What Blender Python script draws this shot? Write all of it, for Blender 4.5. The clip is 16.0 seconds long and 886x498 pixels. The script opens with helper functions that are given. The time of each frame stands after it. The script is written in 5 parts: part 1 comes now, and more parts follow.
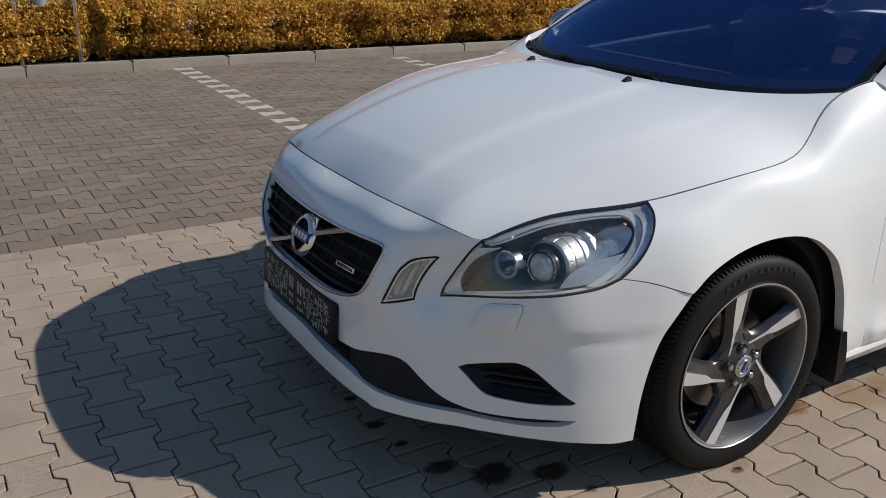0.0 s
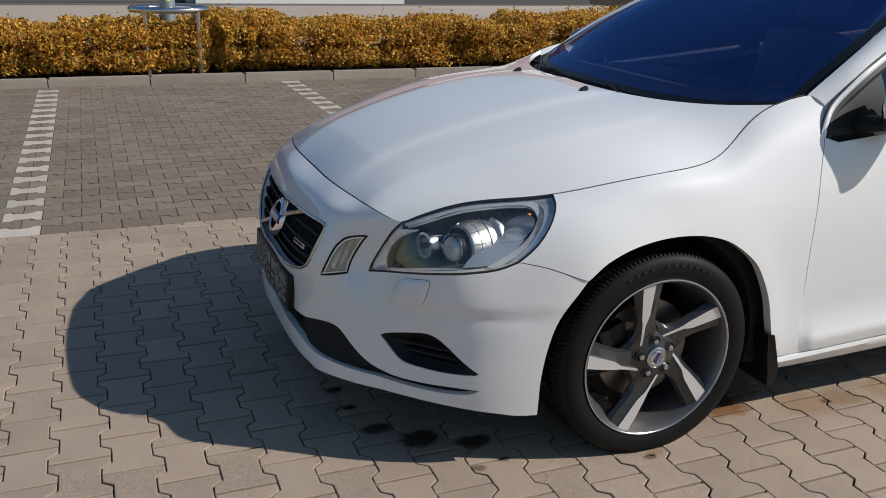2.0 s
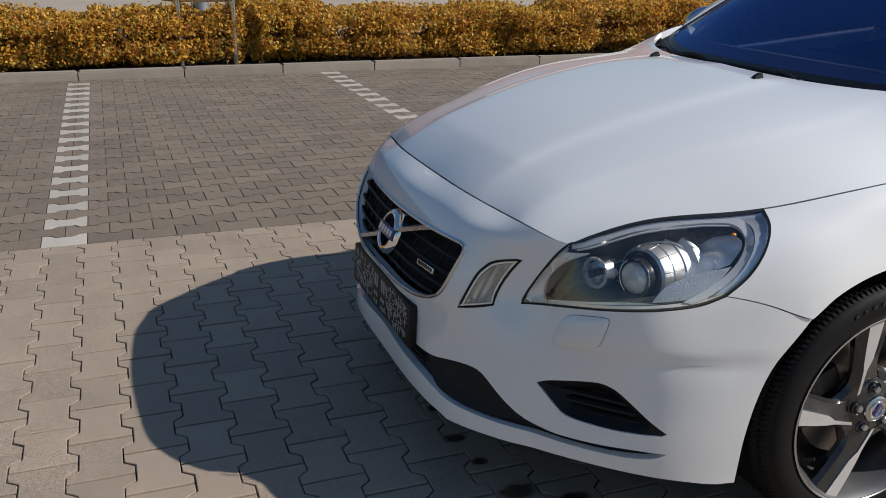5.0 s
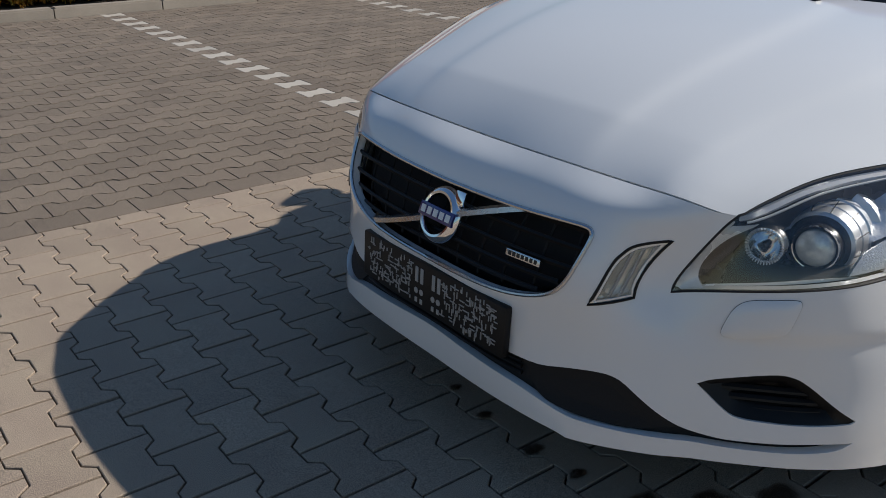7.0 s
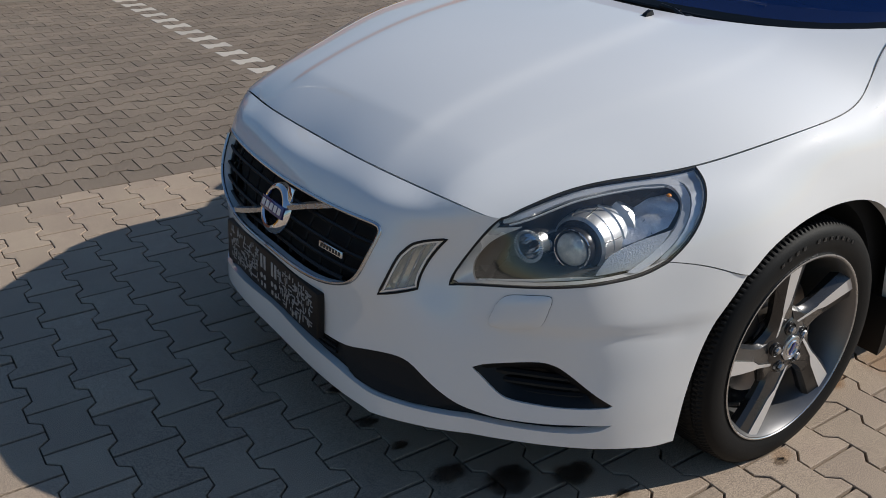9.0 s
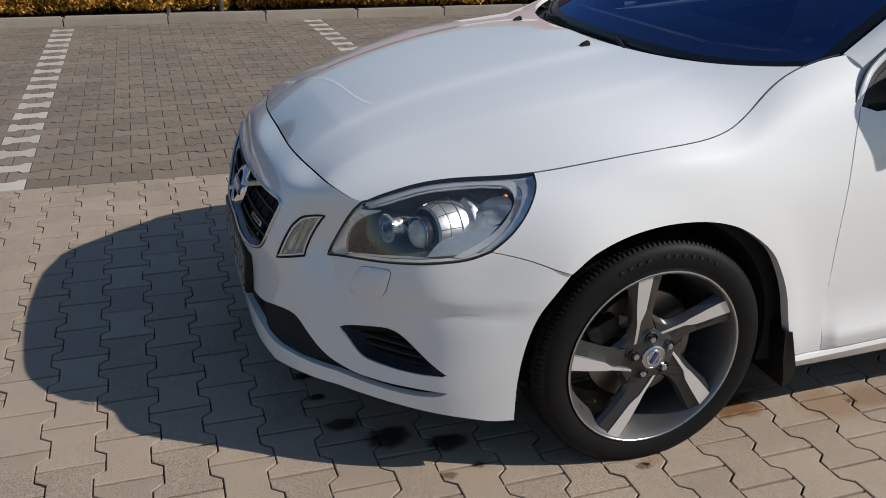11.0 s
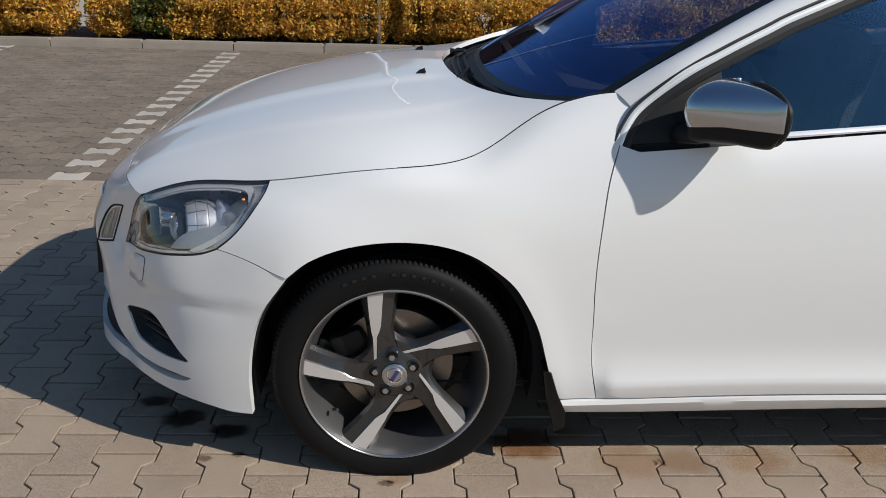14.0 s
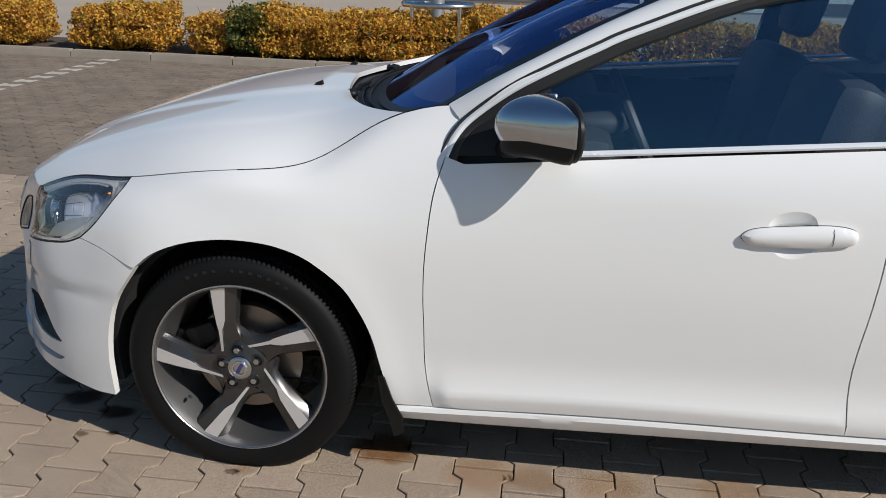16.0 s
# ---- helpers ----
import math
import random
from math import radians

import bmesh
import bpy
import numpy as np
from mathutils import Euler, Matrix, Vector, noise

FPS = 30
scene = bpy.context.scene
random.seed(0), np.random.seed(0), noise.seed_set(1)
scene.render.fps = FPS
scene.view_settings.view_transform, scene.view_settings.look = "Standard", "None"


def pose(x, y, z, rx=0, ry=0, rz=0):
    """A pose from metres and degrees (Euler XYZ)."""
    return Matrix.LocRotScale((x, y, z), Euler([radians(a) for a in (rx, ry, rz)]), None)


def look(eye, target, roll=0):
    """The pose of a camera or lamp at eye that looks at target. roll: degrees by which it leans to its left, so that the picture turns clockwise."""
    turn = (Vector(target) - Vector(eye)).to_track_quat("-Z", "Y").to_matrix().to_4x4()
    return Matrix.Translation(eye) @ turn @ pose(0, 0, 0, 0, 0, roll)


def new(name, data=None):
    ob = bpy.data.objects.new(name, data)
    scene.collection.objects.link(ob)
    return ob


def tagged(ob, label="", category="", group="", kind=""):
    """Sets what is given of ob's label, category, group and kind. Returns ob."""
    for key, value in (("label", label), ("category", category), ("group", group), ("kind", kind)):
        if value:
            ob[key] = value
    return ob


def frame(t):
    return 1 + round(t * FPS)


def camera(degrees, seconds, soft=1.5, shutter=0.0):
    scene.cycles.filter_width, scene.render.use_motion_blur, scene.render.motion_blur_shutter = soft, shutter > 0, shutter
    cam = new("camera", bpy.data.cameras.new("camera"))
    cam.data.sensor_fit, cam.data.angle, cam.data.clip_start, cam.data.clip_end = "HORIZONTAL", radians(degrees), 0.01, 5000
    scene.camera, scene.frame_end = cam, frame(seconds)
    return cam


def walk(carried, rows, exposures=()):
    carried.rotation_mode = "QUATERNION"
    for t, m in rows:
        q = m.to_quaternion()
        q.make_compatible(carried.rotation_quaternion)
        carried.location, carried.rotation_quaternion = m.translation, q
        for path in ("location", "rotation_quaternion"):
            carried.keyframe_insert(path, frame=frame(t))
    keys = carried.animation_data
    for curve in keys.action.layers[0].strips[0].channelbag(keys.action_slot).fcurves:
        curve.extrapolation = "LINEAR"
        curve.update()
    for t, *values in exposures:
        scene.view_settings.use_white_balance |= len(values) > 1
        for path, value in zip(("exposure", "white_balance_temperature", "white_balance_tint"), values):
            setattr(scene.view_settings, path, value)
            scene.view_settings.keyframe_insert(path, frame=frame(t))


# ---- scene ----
cam = camera(53.7, 16.0, soft=0.9)
# seconds, place in metres, turn in degrees; x runs along the car to its tail, y to its right side, z up
PATH = [
    (0.0, -1.855, -2.320, 1.430, 69.92, -1.19, -30.93),
    (0.5, -1.815, -2.494, 1.430, 69.85, -1.22, -28.74),
    (1.0, -1.697, -2.612, 1.415, 70.65, -1.20, -26.57),
    (1.5, -1.558, -2.718, 1.410, 71.07, -1.30, -23.97),
    (2.0, -1.470, -2.838, 1.426, 71.22, -1.35, -21.46),
    (2.5, -1.370, -2.984, 1.413, 71.37, -1.36, -19.70),
    (3.0, -1.310, -3.005, 1.428, 71.33, -1.39, -18.67),
    (3.5, -1.312, -2.821, 1.402, 71.33, -1.43, -18.32),
    (4.0, -1.357, -2.629, 1.386, 71.33, -1.31, -18.31),
    (4.5, -1.483, -2.460, 1.364, 71.19, -1.19, -18.54),
    (7.0, -2.057, -1.474, 1.290, 66.43, -0.55, -37.55),
    (7.5, -2.070, -1.443, 1.300, 65.48, -0.51, -38.50),
    (8.0, -1.992, -1.547, 1.330, 64.95, -0.41, -38.55),
    (8.5, -1.879, -1.724, 1.380, 64.88, -0.71, -37.48),
    (11.0, -1.170, -2.598, 1.441, 67.04, -1.08, -18.53),
    (11.5, -0.995, -2.719, 1.441, 67.71, -1.12, -16.42),
    (12.0, -0.769, -2.747, 1.420, 68.06, -1.18, -14.37),
    (12.5, -0.592, -2.779, 1.412, 68.42, -1.36, -11.60),
    (13.0, -0.408, -2.875, 1.401, 68.83, -1.49, -8.21),
    (13.5, -0.209, -2.944, 1.429, 69.06, -1.58, -4.83),
    (14.0, 0.018, -2.941, 1.431, 69.41, -1.63, -2.17),
    (14.5, 0.223, -2.983, 1.447, 70.02, -1.75, 0.92),
    (15.0, 0.415, -3.079, 1.458, 70.55, -1.80, 3.45),
    (15.5, 0.587, -3.095, 1.442, 70.81, -1.86, 5.32),
    (16.0, 0.787, -2.991, 1.429, 70.78, -1.86, 7.03),
]
walk(cam, [(t, pose(*p)) for t, *p in PATH])

# ---- light ----
world = bpy.data.worlds.new("sky")
scene.world = world
world.use_nodes = True
wt = world.node_tree
sky = wt.nodes.new("ShaderNodeTexSky")
sky.sky_type, sky.sun_disc = "NISHITA", False
sky.sun_elevation, sky.sun_rotation = radians(37.8), radians(119.75)
sky.air_density, sky.dust_density, sky.ozone_density = 1.6, 0.5, 7.6
wt.links.new(sky.outputs[0], wt.nodes["Background"].inputs[0])
wt.nodes["Background"].inputs[1].default_value = 0.068
sun_data = bpy.data.lights.new("sun", "SUN")
sun_data.energy, sun_data.angle, sun_data.color = 3.85, radians(0.53), (1.0, 0.95, 0.875)
sun = new("sun", sun_data)
sun.matrix_world = look((11.2, -6.4, 10.0), (0, 0, 0))
scene.view_settings.exposure = 0.23


# ---- materials ----
def material(name, base, rough=0.5, metal=0.0, vary=0.1, scale=6.0, fine=150.0, bump=0.1, rnd=0.0, coat=0.0, island=False, depth=0.002, spec=0.5, hue=0.0, speckle=None):
    """A surface with grain at two scales, relief, and a shade of its own for each piece."""
    m = bpy.data.materials.new(name)
    m.use_nodes = True
    nt = m.node_tree
    b = nt.nodes["Principled BSDF"]
    b.inputs["Metallic"].default_value = metal
    b.inputs["Coat Weight"].default_value = coat
    b.inputs["Coat Roughness"].default_value = 0.03
    b.inputs["Coat IOR"].default_value = 1.6
    b.inputs["Specular IOR Level"].default_value = spec
    geo = nt.nodes.new("ShaderNodeNewGeometry")

    def grain(sc, detail):
        n = nt.nodes.new("ShaderNodeTexNoise")
        n.inputs["Scale"].default_value, n.inputs["Detail"].default_value = sc, detail
        nt.links.new(geo.outputs["Position"], n.inputs["Vector"])
        return n.outputs["Fac"]

    def sums(a, k, c):
        n = nt.nodes.new("ShaderNodeMath")
        n.operation = "MULTIPLY_ADD"
        nt.links.new(a, n.inputs[0])
        n.inputs[1].default_value = k
        if isinstance(c, float):
            n.inputs[2].default_value = c
        else:
            nt.links.new(c, n.inputs[2])
        return n.outputs[0]

    big, small = grain(scale, 4), grain(fine, 3)
    value = sums(big, 2 * vary, 1.0 - 2 * vary)
    speckle = vary if speckle is None else speckle
    value = sums(small, 2 * speckle, sums(value, 1.0, vary - speckle))
    if rnd:
        if island:
            pick = geo.outputs["Random Per Island"]
        else:
            pick = nt.nodes.new("ShaderNodeObjectInfo").outputs["Random"]
        value = sums(pick, 2 * rnd, sums(value, 1.0, -rnd))
    hs = nt.nodes.new("ShaderNodeHueSaturation")
    hs.inputs["Color"].default_value = (*base, 1)
    nt.links.new(value, hs.inputs["Value"])
    if hue:
        nt.links.new(sums(big, 2 * hue, 0.5 - hue), hs.inputs["Hue"])
    nt.links.new(hs.outputs[0], b.inputs["Base Color"])
    nt.links.new(sums(big, 0.16, rough - 0.08), b.inputs["Roughness"])
    if bump:
        bp = nt.nodes.new("ShaderNodeBump")
        bp.inputs["Strength"].default_value, bp.inputs["Distance"].default_value = bump, depth
        nt.links.new(small, bp.inputs["Height"])
        nt.links.new(bp.outputs[0], b.inputs["Normal"])
    return m


def pane_material(name, tint, ior=1.5, rough=0.0, gloss_tint=(1, 1, 1)):
    """Clear or tinted glass: lets light through, and mirrors by the Fresnel law."""
    m = bpy.data.materials.new(name)
    m.use_nodes = True
    nt = m.node_tree
    nt.nodes.remove(nt.nodes["Principled BSDF"])
    mix, clear, gloss, fres = (nt.nodes.new("ShaderNode" + k) for k in ("MixShader", "BsdfTransparent", "BsdfGlossy", "Fresnel"))
    clear.inputs[0].default_value = (*tint, 1)
    gloss.inputs["Roughness"].default_value = rough
    gloss.inputs["Color"].default_value = (*gloss_tint, 1)
    fres.inputs[0].default_value = ior
    nt.links.new(fres.outputs[0], mix.inputs[0])
    nt.links.new(clear.outputs[0], mix.inputs[1])
    nt.links.new(gloss.outputs[0], mix.inputs[2])
    nt.links.new(mix.outputs[0], nt.nodes["Material Output"].inputs[0])
    return m


PAINT = material("white pearl paint", (0.724, 0.722, 0.719), 0.46, vary=0.012, scale=2, fine=900, bump=0.0, coat=1.0, spec=0.15)
BLACK = material("black plastic", (0.006, 0.006, 0.0065), 0.5, vary=0.15, fine=400, bump=0.08, spec=0.3)
LINER = material("black felt liner", (0.010, 0.010, 0.011), 0.9, vary=0.3, fine=300, bump=0.3)
FRIT = material("black screen border", (0.006, 0.007, 0.008), 0.35, vary=0.1, bump=0.0, spec=0.25)
GLOSS_BLACK = material("gloss black trim", (0.010, 0.010, 0.012), 0.12, vary=0.05, bump=0.0, coat=0.5)
RUBBER = material("tyre rubber", (0.0042, 0.0043, 0.0047), 0.62, spec=0.2, vary=0.25, scale=9, fine=260, bump=0.2)
SEAL = material("rubber seal", (0.008, 0.008, 0.009), 0.6, vary=0.1, bump=0.05)
CHROME = material("chrome", (0.82, 0.83, 0.85), 0.07, 1.0, vary=0.03, bump=0.0)
SATIN = material("satin silver", (0.52, 0.54, 0.57), 0.26, 1.0, vary=0.04, fine=700, bump=0.03)
CAP_SILVER = material("polished silver mirror cap", (0.50, 0.525, 0.56), 0.15, 1.0, vary=0.03, fine=700, bump=0.02)
DRUM = material("bright lamp drum", (0.74, 0.76, 0.79), 0.34, 0.85, vary=0.05, bump=0.0)
SIDE_MIRROR = material("frosted side reflector", (0.80, 0.83, 0.87), 0.30, 0.7, vary=0.2, scale=45, fine=150, bump=0.35, depth=0.003)
PALE_LENS = material("pale glass lens", (0.95, 0.92, 0.82), 0.22, 0.35, vary=0.25, scale=60, bump=0.0, coat=1.0)
CLEAR_BLOCK = material("frosted clear block", (0.58, 0.60, 0.63), 0.24, 0.6, vary=0.12, scale=60, fine=260, bump=0.5, depth=0.003)
ALU = material("machined alloy", (0.70, 0.69, 0.69), 0.42, 0.6, vary=0.06, fine=900, bump=0.05)
GUNMETAL = material("gunmetal alloy paint", (0.048, 0.047, 0.048), 0.28, 0.6, vary=0.06, fine=900, bump=0.03, coat=0.4)
BARREL = material("grey alloy barrel", (0.19, 0.188, 0.19), 0.38, 0.8, vary=0.08, fine=300, bump=0.04)
STEEL = material("brushed stainless steel", (0.62, 0.61, 0.58), 0.22, 1.0, vary=0.08, fine=300, bump=0.05)
DISC = material("brake disc iron", (0.26, 0.23, 0.205), 0.35, 0.9, vary=0.15, scale=20, bump=0.1)
LAMP_GREY = material("lamp housing grey", (0.105, 0.098, 0.090), 0.26, 0.5, vary=0.1, bump=0.0)
LAMP_CHROME = material("lamp reflector", (0.88, 0.89, 0.90), 0.22, 1.0, vary=0.05, bump=0.0)
AMBER = material("amber plastic", (0.8, 0.28, 0.03), 0.3, vary=0.05, bump=0.0)
BEIGE = material("daylight lamp reflector", (0.92, 0.87, 0.76), 0.25, 0.35, vary=0.08, bump=0.0)
BLUE = material("badge blue", (0.03, 0.035, 0.16), 0.25, 0.2, vary=0.04, bump=0.0, coat=0.6)
LAMP_TRIM = material("lamp trim", (0.74, 0.745, 0.75), 0.26, 0.45, vary=0.05, bump=0.0)
MARK = material("pale print", (0.32, 0.32, 0.315), 0.5, vary=0.08, bump=0.0)
DARK_MARK = material("moulded rubber mark", (0.0085, 0.0085, 0.009), 0.45, vary=0.1, bump=0.0)
CABIN = material("dark cabin trim", (0.022, 0.023, 0.026), 0.7, vary=0.2, fine=200, bump=0.15)
LEATHER = material("charcoal seat leather", (0.035, 0.036, 0.040), 0.5, vary=0.15, fine=250, bump=0.2)
GLASS = pane_material("window glass", (0.80, 0.88, 0.92), 1.72, 0.0, (0.46, 0.72, 0.92))
# the blue of the mirrored sky is put into the windscreen's gloss colour
SCREEN_GLASS = pane_material("blue-gloss windscreen glass", (0.64, 0.73, 0.86), 2.6, 0.0, (0.26, 0.45, 1.0))
LAMP_GLASS = pane_material("lamp cover", (0.95, 0.955, 0.96), 1.8)
BRIGHT_TRIM = material("bright trim", (0.76, 0.78, 0.80), 0.30, 0.3, vary=0.02, bump=0.0)

PAVER = material("sandy concrete paver", (0.312, 0.243, 0.182), 0.85, vary=0.16, scale=5, fine=360, bump=0.4, rnd=0.10, depth=0.0025, speckle=1.5, hue=0.01)
PAVER_REST = material("sandy concrete pavers", (0.312, 0.243, 0.182), 0.85, vary=0.16, scale=5, fine=360, bump=0.4, rnd=0.10, island=True, depth=0.0025, speckle=1.5, hue=0.01)
GREY_PAVER = material("grey concrete paver", (0.180, 0.141, 0.106), 0.88, vary=0.2, scale=2.2, fine=260, bump=0.5, rnd=0.14, depth=0.0025, speckle=1.7, hue=0.005)
GREY_REST = material("grey concrete pavers", (0.180, 0.141, 0.106), 0.88, vary=0.2, scale=2.2, fine=260, bump=0.5, rnd=0.14, island=True, depth=0.0025, speckle=1.7, hue=0.005)
WHITE_PAVER = material("pale marking paver", (0.43, 0.385, 0.33), 0.85, vary=0.12, scale=9, fine=260, bump=0.4, rnd=0.10, depth=0.002)
KERB = material("kerb concrete", (0.285, 0.245, 0.200), 0.9, vary=0.26, scale=4, fine=160, bump=0.5, rnd=0.07)
SAND = material("joint sand", (0.034, 0.028, 0.023), 0.95, vary=0.25, scale=3, fine=120, bump=0.5)
SOIL = material("bed soil", (0.07, 0.052, 0.038), 0.95, vary=0.4, scale=7, fine=60, bump=0.8, depth=0.01)
FAR_PAVE = material("far pale paving", (0.36, 0.31, 0.26), 0.9, vary=0.12, scale=0.7, fine=9, bump=0.2)
ASPHALT = material("asphalt", (0.11, 0.105, 0.10), 0.9, vary=0.15, scale=0.8, fine=60, bump=0.3)
RENDER_WALL = material("pale rendered wall", (0.68, 0.66, 0.62), 0.85, vary=0.05, scale=0.8, fine=60, bump=0.1)
RUST = pane_material("rusty wet film", (0.92, 0.865, 0.81), 1.06, 0.45)
RUSTY_DAMP = pane_material("rusty damp film", (0.975, 0.955, 0.935), 1.02, 0.5)
WET = pane_material("damp film", (0.88, 0.87, 0.86), 1.12, 0.35)
BRICK_RED = material("brick red cladding", (0.30, 0.10, 0.055), 0.8, vary=0.12, scale=1.5, fine=30, bump=0.2)
DARK_CAR = material("black car paint", (0.012, 0.012, 0.014), 0.25, vary=0.05, bump=0.0, coat=1.0)
STICKER = material("yellow sticker", (0.75, 0.70, 0.20), 0.5, vary=0.05, bump=0.0)
POLE = material("grey steel pole", (0.30, 0.32, 0.35), 0.4, 0.6, vary=0.1, fine=80, bump=0.1)


from mathutils.geometry import delaunay_2d_cdt


# ---- building helpers ----
def mesh_of(name, verts, faces, mats, slots=None, smooth=True, sharp=None):
    me = bpy.data.meshes.new(name)
    me.from_pydata([tuple(map(float, v)) for v in verts], [], [tuple(map(int, f)) for f in faces])
    for m in mats if isinstance(mats, (list, tuple)) else [mats]:
        me.materials.append(m)
    if slots is not None:
        me.polygons.foreach_set("material_index", np.array(slots, dtype=np.int32))
    me.polygons.foreach_set("use_smooth", np.full(len(me.polygons), smooth))
    if smooth and sharp:
        me.set_sharp_from_angle(angle=radians(sharp))
    me.update()
    return me


def part(name, geo, mats, parent=None, label="", smooth=True, sharp=35, slots=None):
    """Links one mesh: geo is a bmesh, a mesh, or (verts, faces)."""
    if isinstance(geo, bmesh.types.BMesh):
        me = bpy.data.meshes.new(name)
        geo.to_mesh(me)
        geo.free()
        for m in mats if isinstance(mats, (list, tuple)) else [mats]:
            me.materials.append(m)
        me.polygons.foreach_set("use_smooth", np.full(len(me.polygons), smooth))
        if smooth:
            me.set_sharp_from_angle(angle=radians(sharp))
    elif isinstance(geo, bpy.types.Mesh):
        me = geo
    else:
        me = mesh_of(name, geo[0], geo[1], mats, slots, smooth, sharp)
    ob = new(name, me)
    ob.parent = parent
    if label:
        ob["label"] = label
    return ob


def merged(*geos):
    verts, faces = [], []
    for v, f in geos:
        n = len(verts)
        verts += [tuple(p) for p in v]
        faces += [tuple(i + n for i in q) for q in f]
    return verts, faces


def moved(geo, m):
    return [tuple(m @ Vector(p)) for p in geo[0]], geo[1]


def box(x0, x1, y0, y1, z0, z1, bevel=0.0):
    bm = bmesh.new()
    bmesh.ops.create_cube(bm, size=1, matrix=Matrix.LocRotScale(((x0 + x1) / 2, (y0 + y1) / 2, (z0 + z1) / 2), None, (x1 - x0, y1 - y0, z1 - z0)))
    if bevel:
        bmesh.ops.bevel(bm, geom=bm.edges[:], offset=bevel, segments=2, affect="EDGES", profile=0.5)
    return geo_of(bm)


def geo_of(bm):
    bm.verts.index_update()
    out = [tuple(v.co) for v in bm.verts], [tuple(v.index for v in f.verts) for f in bm.faces]
    bm.free()
    return out


def revolve(profile, n=48, axis="y"):
    """Turns (radius, along) pairs about an axis; a ring of faces between each pair and the next."""
    verts, faces = [], []
    for i in range(n):
        a = 2 * math.pi * i / n
        for r, s in profile:
            verts.append((r * math.cos(a), s, r * math.sin(a)) if axis == "y" else (r * math.cos(a), r * math.sin(a), s))
    k = len(profile)
    for i in range(n):
        j = (i + 1) % n
        for q in range(k - 1):
            f = (i * k + q, i * k + q + 1, j * k + q + 1, j * k + q)
            faces.append(f if axis == "y" else f[::-1])
    return verts, faces


def tube(points, radius, n=8, closed=False, flat=1.0):
    """A round bar along a line of points."""
    pts = [Vector(p) for p in points]
    verts, faces, up = [], [], None
    for i, p in enumerate(pts):
        a = pts[i - 1] if (i or closed) else p
        b = pts[(i + 1) % len(pts)] if (closed or i + 1 < len(pts)) else p
        d = (b - a).normalized()
        if up is None:
            up = d.orthogonal().normalized()
        up = (up - d * up.dot(d)).normalized()
        side = d.cross(up)
        r = radius[i] if isinstance(radius, (list, tuple)) else radius
        for k in range(n):
            t = 2 * math.pi * k / n
            verts.append(p + up * (r * math.cos(t)) + side * (r * flat * math.sin(t)))
    m = len(pts)
    for i in range(m if closed else m - 1):
        j = (i + 1) % m
        for k in range(n):
            faces.append((i * n + k, i * n + (k + 1) % n, j * n + (k + 1) % n, j * n + k))
    if not closed:
        faces += [tuple(range(n))[::-1], tuple(range((m - 1) * n, m * n))]
    return [tuple(v) for v in verts], faces


def ball(centre, sx, sy, sz, power=2.0, nu=28, nv=16, turn=None):
    """A rounded box: an ellipsoid whose power squares it off."""
    sg = lambda c: math.copysign(abs(c) ** (2 / power), c)
    verts, faces = [], []
    m = Matrix.Translation(centre) @ (turn or Matrix())
    for j in range(nv + 1):
        b = math.pi * (j / nv - 0.5)
        for i in range(nu):
            a = 2 * math.pi * i / nu
            verts.append(tuple(m @ Vector((sx * sg(math.cos(b)) * sg(math.cos(a)), sy * sg(math.cos(b)) * sg(math.sin(a)), sz * sg(math.sin(b))))))
    for j in range(nv):
        for i in range(nu):
            faces.append((j * nu + i, j * nu + (i + 1) % nu, (j + 1) * nu + (i + 1) % nu, (j + 1) * nu + i))
    return verts, faces


def curve_through(pts, per=5, closed=True):
    """A smooth line through points; a third number makes a point a corner."""
    n = len(pts)
    out = []
    corner = [len(p) > 2 for p in pts]
    get = lambda i: np.array(pts[i % n][:2] if closed else pts[min(max(i, 0), n - 1)][:2], float)
    for i in range(n if closed else n - 1):
        p1, p2 = get(i), get(i + 1)
        p0 = 2 * p1 - p2 if corner[i] else get(i - 1)
        p3 = 2 * p2 - p1 if corner[(i + 1) % n] else get(i + 2)
        for k in range(per):
            t = k / per
            out.append(0.5 * (2 * p1 + (p2 - p0) * t + (2 * p0 - 5 * p1 + 4 * p2 - p3) * t * t + (3 * p1 - p0 - 3 * p2 + p3) * t ** 3))
    if not closed:
        out.append(get(n - 1))
    return np.array(out)


